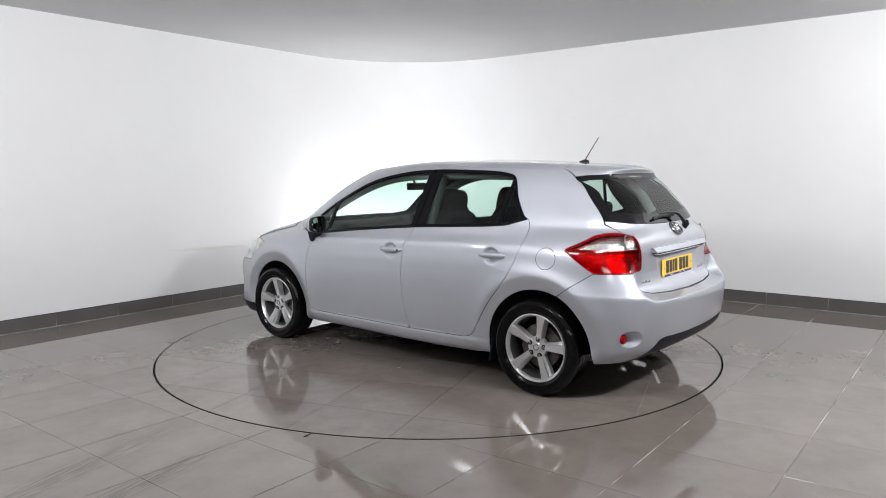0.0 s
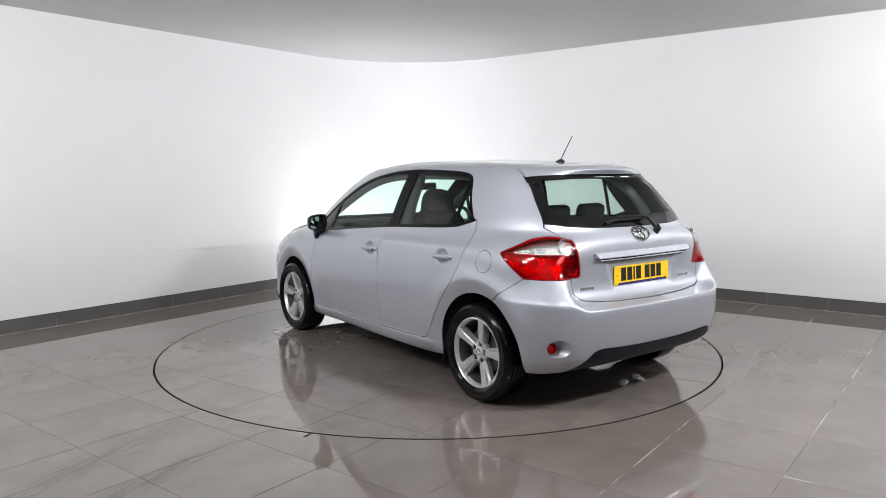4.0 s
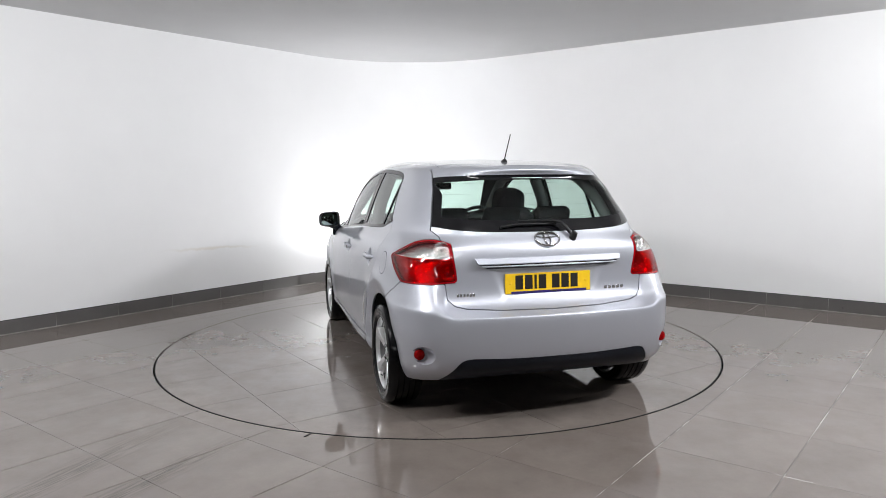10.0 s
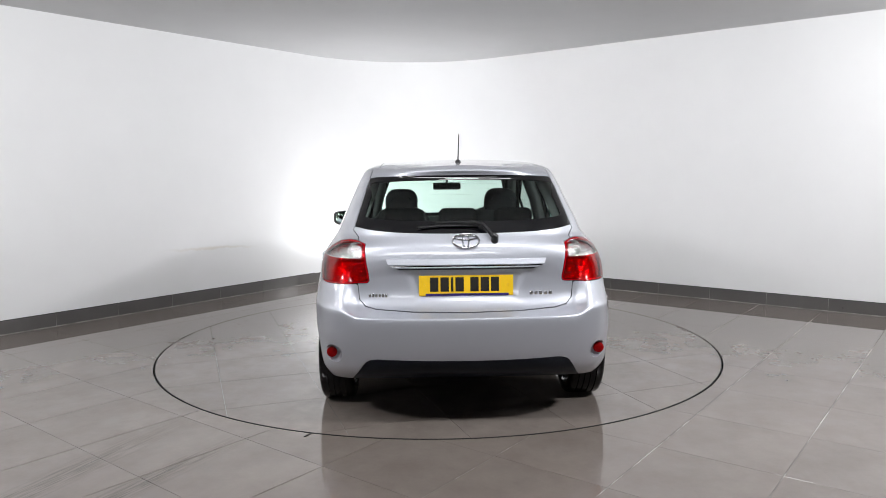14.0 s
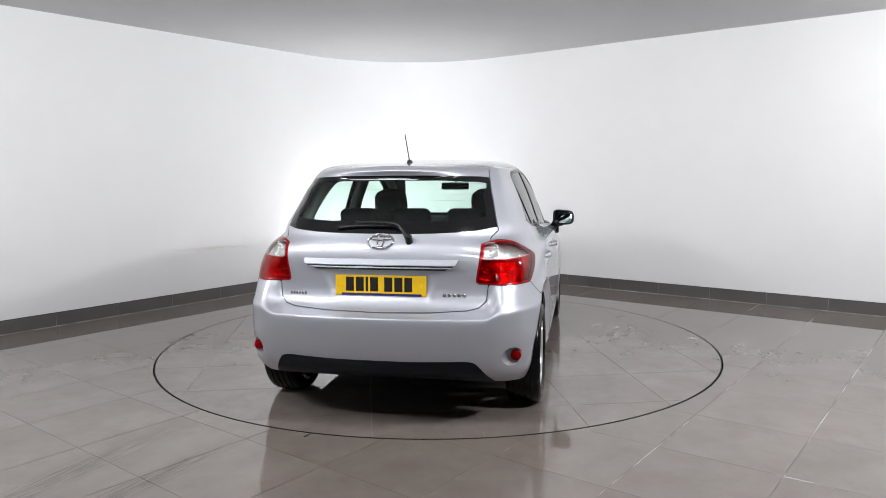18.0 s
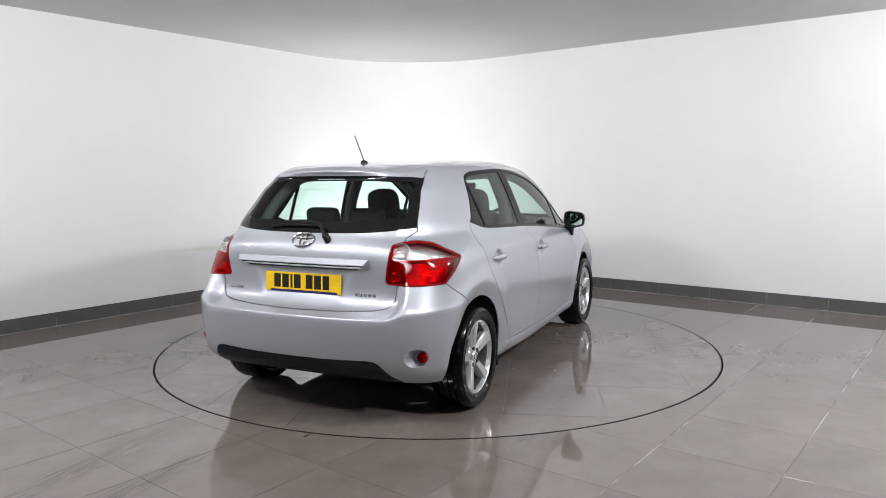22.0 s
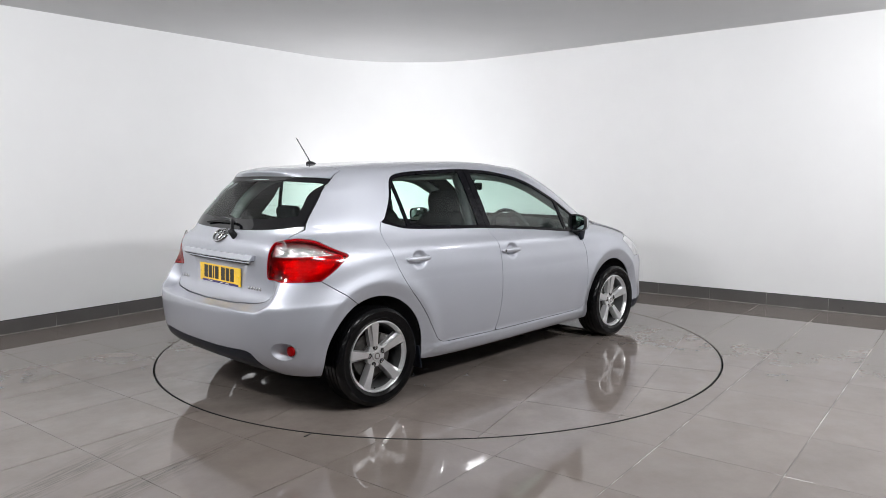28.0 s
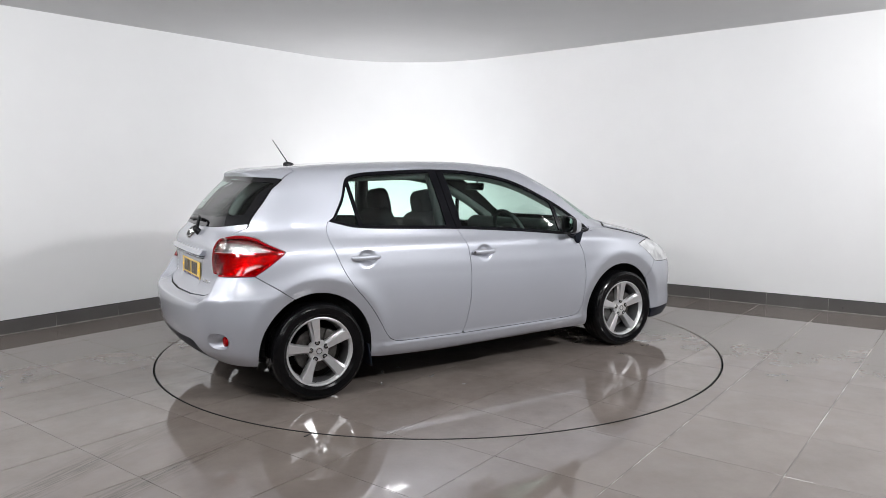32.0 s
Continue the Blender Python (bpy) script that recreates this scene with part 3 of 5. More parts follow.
def build_turntable():
    """The revolving disc: a steel-edged bed with tiles laid at their own angle to its axis."""
    disc = empty("turntable")
    tagged(disc, "round revolving display turntable paved with polished grey tiles", "turntable")
    part("bed", lathe([(0.01, -0.003), (RING - 0.006, -0.003), (RING - 0.006, -0.07), (0.01, -0.07)], 160, "z"), GROUT, disc)
    part("rim", lathe([(RING - 0.006, 0.0), (RING - 0.003, -0.0005), (RING - 0.003, -0.07), (RING - 0.0055, -0.07)], 200, "z", True), RING_GAP, disc, "thin dark steel rim round the disc", 30)
    turn = radians(17.8)
    for a in range(-5, 5):
        for b in range(-5, 6):
            e0, n0 = 0.03 + 0.6 * a, -0.015 + 0.6 * b
            s = turned(flat_grid(e0 + 0.0015, e0 + 0.5985, n0 + 0.0015, n0 + 0.5985, 14, 14), turn)
            s = cut(s, radius_field(RING - 0.0065)(s))[0]
            if s.f:
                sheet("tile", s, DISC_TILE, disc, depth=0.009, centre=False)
    # drops of water that the car has left
    rng = random.Random(4)
    for x, y in ((0.83, 0.50), (0.80, 0.53), (0.66, 0.54), (0.63, 0.58), (0.48, 0.70), (-0.85, -0.62), (-0.82, -0.59), (-0.67, -0.55), (-0.59, -0.88), (-0.56, -0.86), (-0.49, -1.15), (-0.95, -0.84), (1.05, 0.72), (-0.3, 0.81)):
        long, wide, turn_by = rng.uniform(0.010, 0.022), rng.uniform(0.006, 0.012), rng.uniform(0, math.pi)
        bm = lathe([(1.0, 0.0), (0.92, 0.0016), (0.7, 0.0030), (0.35, 0.0038), (0.0, 0.0040)], 14, "z")
        for v in bm.verts:
            a = math.atan2(v.co.y, v.co.x)
            k = 1 + 0.22 * math.sin(2 * a + turn_by) + 0.12 * math.sin(3 * a + 2 * turn_by)
            v.co.x, v.co.y = v.co.x * long * k, v.co.y * wide * k
        bm.transform(pose(x, y, 0.0002, 0, 0, math.degrees(turn_by)))
        part("water_drop", bm, WATER, disc, "small drop of water on the tile", 60)
    return disc


def build_skirting():
    """Tile skirting: pieces 0.6 m long set on the walls."""
    height, thick = 0.125, 0.011
    meshes = {}
    for name, long in (("baseboard_north", 0.577), ("baseboard_west", 0.596)):
        meshes[name] = bpy.data.meshes.new("skirting_tile")
        bm = box(long, thick, height - 0.006, pose(0, 0, height / 2 + 0.003), 0.0012, 1)
        bm.to_mesh(meshes[name])
        bm.free()

    def run(name, mat, base, z0, z1, proud, label):
        """A thin band along the foot of one straight wall."""
        bm = bmesh.new()
        if base.name.endswith("north"):
            ends = [(WALL_U, WALL_V + BEND), (WALL_U, BACK_V), (WALL_U - proud, BACK_V), (WALL_U - proud, WALL_V + BEND)]
        else:
            ends = [(BACK_U, WALL_V), (WALL_U - BEND, WALL_V), (WALL_U - BEND, WALL_V + proud), (BACK_U, WALL_V + proud)]
        vs = [bm.verts.new(room(u, v) + Vector((0, 0, z))) for z in (z0, z1) for u, v in ends]
        for f in ((0, 1, 2, 3), (4, 5, 6, 7), (0, 1, 5, 4), (1, 2, 6, 5), (2, 3, 7, 6), (3, 0, 4, 7)):
            bm.faces.new([vs[i] for i in f])
        bmesh.ops.recalc_face_normals(bm, faces=bm.faces[:])
        part(name, bm, mat, base, label)
    for name, count, place in (
            ("baseboard_north", 17, lambda k: (Matrix.Translation(room(WALL_U - thick / 2, 1.22 + 0.581 * (k - 7) + 0.29)), -38.2)),
            ("baseboard_west", 18, lambda k: (Matrix.Translation(room(-1.05 + 0.6 * (k - 11) + 0.3, WALL_V + thick / 2)), 51.8))):
        base = tagged(empty(name), "dark grey tile skirting along the foot of the wall", "skirting", kind="structure")
        run("foot_joint", PALE_GROUT, base, 0.0002, 0.0058, thick + 0.003, "pale joint between skirting and floor")
        run("joint_backing", PALE_GROUT, base, 0.006, height - 0.002, thick - 0.004, "pale joints between the skirting tiles")
        # dark strip stands in for the shaded line at the tiles' top edge
        run("top_bead", EDGE_SHADE, base, height + 0.0002, height + 0.006, thick - 0.001, "thin dark bead along the top of the skirting")
        for k in range(count):
            m, turn = place(k)
            q = m.translation
            u, v = q.x * UX + q.y * UY, q.x * UY - q.y * UX
            if (name.endswith("west") and u + 0.3 > WALL_U - BEND) or (name.endswith("north") and v - 0.29 < WALL_V + BEND) or u < BACK_U + 0.3 or v > BACK_V - 0.3:
                continue
            ob = link_part("skirting_tile", meshes[name], SKIRT_TILE, base)
            ob.matrix_basis = m @ pose(0, 0, 0, 0, 0, turn)
    # bent pieces in the rounded corner
    base = tagged(empty("baseboard_corner"), "dark grey tile skirting round the curved corner", "skirting", kind="structure")
    for a0, a1 in ((-10, 16), (17, 44), (45, 72), (73, 100)):
        bm = bmesh.new()
        cols = []
        for a in np.linspace(a0, a1, 9):
            c = min(max(a, 0), 90)
            run = math.radians(a - c) * BEND
            col = []
            for rr, z in ((BEND, 0), (BEND, height), (BEND - thick, height), (BEND - thick, 0)):
                u, v = WALL_U - BEND + rr * math.sin(radians(c)), WALL_V + BEND - rr * math.cos(radians(c))
                u, v = u + run * math.cos(radians(c)), v + run * math.sin(radians(c))
                col.append(bm.verts.new(room(u, v) + Vector((0, 0, z))))
            cols.append(col)
        for c, d in zip(cols, cols[1:]):
            for k in range(4):
                bm.faces.new((c[k], c[(k + 1) % 4], d[(k + 1) % 4], d[k]))
        bm.faces.new(cols[0])
        bm.faces.new(cols[-1][::-1])
        bmesh.ops.recalc_face_normals(bm, faces=bm.faces[:])
        part("skirting_tile", bm, SKIRT_TILE, base)
# ---- the car's outer shape ----
# x forward from the middle of the wheelbase, y to the car's left, z up
WHEEL_X, WHEEL_Y, WHEEL_Z, TYRE_R = 1.3, 0.760, 0.304, 0.305
ARCH_REAR, ARCH_FRONT = (-1.313, 0.312, 0.366), (1.284, 0.300, 0.371)


def ring_row(xr, xf, w, nr, nf, knots, xm=0.0, tuck=0.0, bow=0.0):
    """One level line round half the body: rear and front ends, half width, squareness of both ends, heights along x, sill tuck, bow of the tail."""
    return dict(xr=xr, xf=xf, w=w, nr=nr, nf=nf, z=knots, xm=xm, tuck=tuck, bow=bow)


ROWS = [
    ring_row(-1.900, 2.09, 0.854, 7.6, 5.3, ((-1.95, 0.285), (-1.82, 0.262), (-1.5, 0.25), (-0.8, 0.210), (0.8, 0.215), (1.3, 0.205), (1.65, 0.182), (2.1, 0.195)), 0.0, 0.052, bow=0.06),
    ring_row(-2.005, 2.125, 0.867, 7.8, 5.4, ((-2.0, 0.345), (-1.3, 0.31), (-0.8, 0.245), (0.8, 0.250), (1.3, 0.26), (2.1, 0.25)), 0.0, 0.034, bow=0.08),
    ring_row(-2.042, 2.15, 0.871, 8.0, 5.0, ((-2.0, 0.435), (-1.3, 0.40), (-0.8, 0.325), (0.8, 0.330), (1.3, 0.36), (2.1, 0.36)), 0.0, 0.012, bow=0.095),
    ring_row(-2.052, 2.165, 0.878, 8.2, 4.75, ((-2.0, 0.53), (-1.3, 0.54), (0.0, 0.49), (1.3, 0.50), (2.1, 0.48)), bow=0.1),
    ring_row(-2.0515, 2.170, 0.879, 8.2, 4.7, ((-2.0, 0.628), (-1.3, 0.66), (0.0, 0.62), (1.3, 0.60), (2.1, 0.57)), bow=0.1),
    ring_row(-2.048, 2.162, 0.876, 8.2, 4.55, ((-2.0, 0.636), (-1.3, 0.72), (0.0, 0.70), (1.3, 0.68), (2.1, 0.63)), bow=0.1),
    ring_row(-2.038, 2.158, 0.8745, 8.2, 4.5, ((-2.0, 0.640), (-1.3, 0.738), (0.0, 0.72), (1.3, 0.70), (2.1, 0.645)), bow=0.1),
    ring_row(-1.955, 2.145, 0.871, 8.4, 4.4, ((-2.0, 0.646), (-1.3, 0.78), (0.0, 0.78), (1.3, 0.75), (2.1, 0.69)), bow=0.085),
    ring_row(-1.902, 2.110, 0.861, 8.8, 4.1, ((-2.0, 0.674), (-1.3, 0.845), (0.0, 0.85), (1.3, 0.820), (2.1, 0.74)), bow=0.065),
    ring_row(-1.888, 2.040, 0.847, 9.5, 3.9, ((-1.9, 0.860), (-1.3, 0.925), (0.0, 0.915), (1.2, 0.885), (2.0, 0.79)), bow=0.05),
    ring_row(-1.878, 1.930, 0.810, 6.8, 3.7, ((-1.9, 1.000), (-1.3, 1.000), (0.0, 0.960), (1.1, 0.930), (1.9, 0.852)), bow=0.04),
    ring_row(-1.836, 1.640, 0.784, 5.2, 3.5, ((-1.85, 1.055), (-1.2, 1.06), (0.0, 0.990), (1.0, 0.962), (1.6, 0.940)), bow=0.025),
    ring_row(-1.812, 1.352, 0.764, 5.2, 4.6, ((-1.85, 1.085), (-1.2, 1.10), (0.0, 1.015), (0.9, 0.974), (1.3, 1.005)), -0.1, bow=0.01),
    ring_row(-1.695, 1.052, 0.700, 5.0, 4.8, ((-1.75, 1.24), (-1.2, 1.25), (0.0, 1.215), (0.6, 1.18), (1.0, 1.175)), -0.2),
    ring_row(-1.570, 0.625, 0.622, 5.1, 4.9, ((-1.65, 1.402), (-1.2, 1.400), (-0.3, 1.415), (0.2, 1.385), (0.5, 1.392)), -0.4, bow=0.02),
    ring_row(-1.586, 0.495, 0.590, 5.0, 4.9, ((-1.65, 1.421), (-1.2, 1.432), (-0.3, 1.448), (0.2, 1.425), (0.4, 1.437)), -0.5, bow=0.075),
    ring_row(-1.560, 0.380, 0.530, 5.0, 4.6, ((-1.6, 1.435), (-1.2, 1.454), (-0.3, 1.474), (0.3, 1.455)), -0.5, bow=0.06),
    ring_row(-1.515, 0.280, 0.340, 5.0, 4.4, ((-1.5, 1.449), (-1.1, 1.473), (-0.3, 1.496), (0.26, 1.478)), -0.5),
    ring_row(-1.500, 0.250, 0.0, 5.0, 4.4, ((-1.5, 1.452), (-1.1, 1.480), (-0.3, 1.505), (0.24, 1.487)), -0.5),
]
REF = 9


def step(a, lo, hi):
    t = np.clip((a - lo) / (hi - lo), 0, 1)
    return t * t * (3 - 2 * t)


def natural_spline(ts, ys):
    """Second derivatives of the natural cubic spline."""
    n = len(ts)
    a, r = np.zeros((n, n)), np.zeros((n,) + ys.shape[1:])
    a[0, 0] = a[-1, -1] = 1
    for i in range(1, n - 1):
        h0, h1 = ts[i] - ts[i - 1], ts[i + 1] - ts[i]
        a[i, i - 1], a[i, i], a[i, i + 1] = h0, 2 * (h0 + h1), h1
        r[i] = 6 * ((ys[i + 1] - ys[i]) / h1 - (ys[i] - ys[i - 1]) / h0)
    return np.linalg.solve(a, r)


def spline_at(ts, ys, m, k, f):
    h = ts[k + 1] - ts[k]
    a, b = 1 - f, f
    return a * ys[k] + b * ys[k + 1] + ((a ** 3 - a) * m[k] + (b ** 3 - b) * m[k + 1]) * h * h / 6


def even_angles(a, w, n, count):
    """Angles that step evenly along a superellipse quarter."""
    b = np.linspace(0, math.pi / 2, 4000)
    r = (np.cos(b) ** n + np.sin(b) ** n) ** (-1 / n)
    x, y = a * r * np.cos(b), w * r * np.sin(b)
    s = np.concatenate(([0], np.cumsum(np.hypot(np.diff(x), np.diff(y)))))
    return np.interp(np.linspace(0, s[-1], count), s, b)


def row_points(row, rear, front):
    def quarter(b, n):
        r = (np.cos(b) ** n + np.sin(b) ** n) ** (-1 / n)
        return r * np.cos(b), r * np.sin(b)
    rx, ry = quarter(rear, row["nr"])
    fx, fy = quarter(front[::-1], row["nf"])
    x = np.concatenate((row["xm"] - (row["xm"] - row["xr"]) * rx, (row["xm"] + (row["xf"] - row["xm"]) * fx)[1:]))
    y = np.concatenate((row["w"] * ry, (row["w"] * fy)[1:]))
    y = y - row["tuck"] * np.where(np.abs(x) < 1.25, np.cos(np.clip(x / 1.25, -1, 1) * math.pi / 2) ** 0.5, 0)
    y[0] = y[-1] = 0
    x = x + row["bow"] * (y / max(row["w"], 0.01)) ** 2 * step(-x, 1.0, 1.75 if row["w"] > 0.65 else 1.5)
    kx, kz = np.array([k[0] for k in row["z"]]), np.array([k[1] for k in row["z"]])
    m = natural_spline(kx, kz)
    xc = np.clip(x, kx[0], kx[-1])
    k = np.clip(np.searchsorted(kx, xc) - 1, 0, len(kx) - 2)
    f = (xc - kx[k]) / (kx[k + 1] - kx[k])
    h = kx[k + 1] - kx[k]
    a = 1 - f
    z = a * kz[k] + f * kz[k + 1] + ((a ** 3 - a) * m[k] + (f ** 3 - f) * m[k + 1]) * h * h / 6
    return np.stack((x, y, z), 1)


def body_skin():
    """The left half of the outer skin as a fine grid, with flared arches and pressed recesses."""
    rear, front = even_angles(1.94, 0.84, 5.0, 210), even_angles(2.06, 0.84, 4.2, 190)
    net = np.array([row_points(r, rear, front) for r in ROWS])
    # beside the tailgate the bumper's shelf gives way to a smooth shoulder
    low, high = net[4].copy(), net[9].copy()
    for k, mix, level in ((4, 0.0, 0.630), (5, 0.035, 0.668), (6, 0.13, 0.683), (7, 0.32, 0.718), (8, 0.54, 0.766)):
        p = net[k]
        beside = step(low[:, 1], 0.600, 0.700)
        p[:, 2] += beside * step(-low[:, 0], 1.30, 1.70) * (level - p[:, 2])
        along = (beside * step(-low[:, 0], 1.25, 1.60))[:, None]
        p[:, :2] += along * (low[:, :2] * (1 - mix) + high[:, :2] * mix - p[:, :2])
    rows, cols = net.shape[:2]
    chord = np.linalg.norm(np.diff(net, axis=0), axis=2)
    counts = [max(5, int(np.percentile(c, 90) / 0.014)) for c in chord]
    out = []
    ts = np.vstack((np.zeros(cols), np.cumsum(np.maximum(chord, 0.004) ** 0.8, 0)))
    lines = [[] for _ in range(sum(counts) + 1)]
    for j in range(cols):
        m = natural_spline(ts[:, j], net[:, j])
        i = 0
        for k, c in enumerate(counts):
            for q in range(c):
                lines[i].append(spline_at(ts[:, j], net[:, j], m, k, q / c))
                i += 1
        lines[i].append(net[-1, j])
    g = np.array(lines)
    # flared wheel arches: a soft swelling, with a band that turns in towards the tyre
    for ax, az, ar in (ARCH_REAR, ARCH_FRONT):
        r = np.hypot(g[..., 0] - ax, g[..., 2] - az)
        side = step(g[..., 1], 0.55, 0.75) * step(g[..., 2], 0.2, 0.34)
        swell = 0.012 * np.exp(-((r - ar - 0.085) / 0.07) ** 2)
        turn_in = -0.26 * np.clip(ar + 0.085 - r, 0, 0.12) * (1 - 0.75 * step(-g[..., 0], 1.45, 1.62))
        g[..., 1] += side * (swell + turn_in)
    # the sill stands a little proud below the doors
    sill = step(0.303 - g[..., 2], -0.004, 0.010) * step(0.93 - np.abs(g[..., 0] + 0.03), 0.0, 0.12) * (g[..., 1] > 0.5)
    g[..., 1] += 0.011 * sill
    # number plate recess in the tailgate
    wide = 0.268 + 0.42 * np.clip(g[..., 2] - 0.735, 0, 0.15)
    dent = step(wide - np.abs(g[..., 1]), -0.025, 0.025) * step(g[..., 2], 0.685, 0.735) * step(0.905 - g[..., 2], 0.0, 0.03)
    g[..., 0] += np.where(g[..., 0] < -1.7, 0.010 * dent, 0)
    # finger recesses behind the door handles
    for hx, hz in ((-0.066, 0.854), (-0.969, 0.872)):
        r = np.hypot((g[..., 0] - hx) / 0.066, (g[..., 2] - hz) / 0.056)
        g[..., 1] -= np.where(g[..., 1] > 0.5, 0.022 * step(1.0 - r, 0.0, 0.5), 0)
    # the spoiler's ends droop
    droop = step(-g[..., 0], 1.25, 1.55) * step(g[..., 2], 1.30, 1.40) * (np.abs(g[..., 1]) / 0.55) ** 2
    g[..., 2] -= 0.030 * droop
    g[:, 0, 1] = g[:, -1, 1] = 0
    g[-1, :, 1] = 0
    du, dv = np.gradient(g, axis=1), np.gradient(g, axis=0)
    n = np.cross(dv, du)
    n[:, 0, 1] = n[:, -1, 1] = 0
    n[-1, :, 1] = 0
    n /= np.maximum(np.linalg.norm(n, axis=2), 1e-12)[..., None]
    n[-1] = n[-2] * (1, 0, 1)
    n[-1] /= np.linalg.norm(n[-1], axis=1)[:, None]
    ref = row_points(ROWS[REF], rear, front)
    q = np.concatenate(([0], np.cumsum(np.linalg.norm(np.diff(ref[:, :2], axis=0), axis=1))))
    h, w = g.shape[:2]
    faces = []
    for i in range(h - 1):
        for j in range(w - 1):
            faces.append((i * w + j, (i + 1) * w + j, (i + 1) * w + j + 1, i * w + j + 1))
    return Skin(g.reshape(-1, 3), n.reshape(-1, 3), np.tile(q, h), faces), ref, q


def side_field(poly):
    f = inside(poly)
    return lambda s: f(s.v[:, 0], s.v[:, 2])


def rear_field(poly, x_max=-1.2):
    f = inside(poly)
    return lambda s: np.where(s.v[:, 0] < x_max, f(np.abs(s.v[:, 1]), s.v[:, 2]), 0.5)


def run_field(poly):
    f = inside(poly)
    return lambda s: f(np.abs(s.q), s.v[:, 2])


# outlines in the side view (x, z)
WINDOWS = flat([(-1.185, 1.108), (-1.10, 1.083), (-0.97, 1.057), (-0.55, 1.033), (-0.24, 1.018), (0.30, 0.975), (0.72, 0.934), (0.93, 0.940), (1.015, 0.962)], 4) + \
    flat([(1.0, 0.985), (0.807, 1.117), (0.57, 1.242), (0.30, 1.354), (-0.016, 1.414), (-0.276, 1.430), (-0.47, 1.431), (-0.817, 1.419), (-0.946, 1.405), (-1.005, 1.385), (-1.035, 1.345), (-1.076, 1.243), (-1.15, 1.13)], 4)
B_SEAM = flat([(-0.335, 1.50), (-0.285, 1.20), (-0.238, 1.018), (-0.202, 0.899), (-0.188, 0.766), (-0.189, 0.635), (-0.201, 0.5), (-0.235, 0.36), (-0.262, 0.299)], 4)
FRONT_EDGE = flat([(0.70, 0.305), (0.784, 0.320), (0.829, 0.387), (0.855, 0.547), (0.867, 0.64), (0.854, 0.78), (0.815, 0.87), (0.785, 0.93), (0.84, 0.955), (1.05, 0.970), (1.05, 1.3), (0.7, 1.55)], 4)
REAR_EDGE = flat([(-0.74, 0.305), (-0.79, 0.316), (-0.845, 0.359), (-0.928, 0.507), (-1.000, 0.610), (-1.071, 0.694), (-1.135, 0.80), (-1.190, 0.94), (-1.207, 1.01), (-1.207, 1.065), (-1.188, 1.108), (-1.10, 1.30), (-1.05, 1.50)], 4)
FRONT_DOOR = B_SEAM + FRONT_EDGE
REAR_DOOR = B_SEAM + REAR_EDGE
# ---- the car ----
def arch_field(s, grow=0.0):
    d = np.full(len(s.v), 9.0)
    for ax, az, ar in (ARCH_REAR, ARCH_FRONT):
        up = np.hypot(s.v[:, 0] - ax, s.v[:, 2] - az) - ar - grow
        legs = np.abs(s.v[:, 0] - ax) - ar - grow
        d = np.minimum(d, np.where(s.v[:, 2] > az, up, legs))
    return np.where(s.v[:, 1] > 0.3, d, 9.0)


def on_both(name, s, mat, parents, label="", depth=0.012):
    """A side panel on the left and its mirror image on the right."""
    return [sheet(name, s, mat, parents[0], label, depth), sheet(name, s.mirrored(), mat, parents[1], label, depth)]


POCKET = (0.734, 0.423, 0.051)


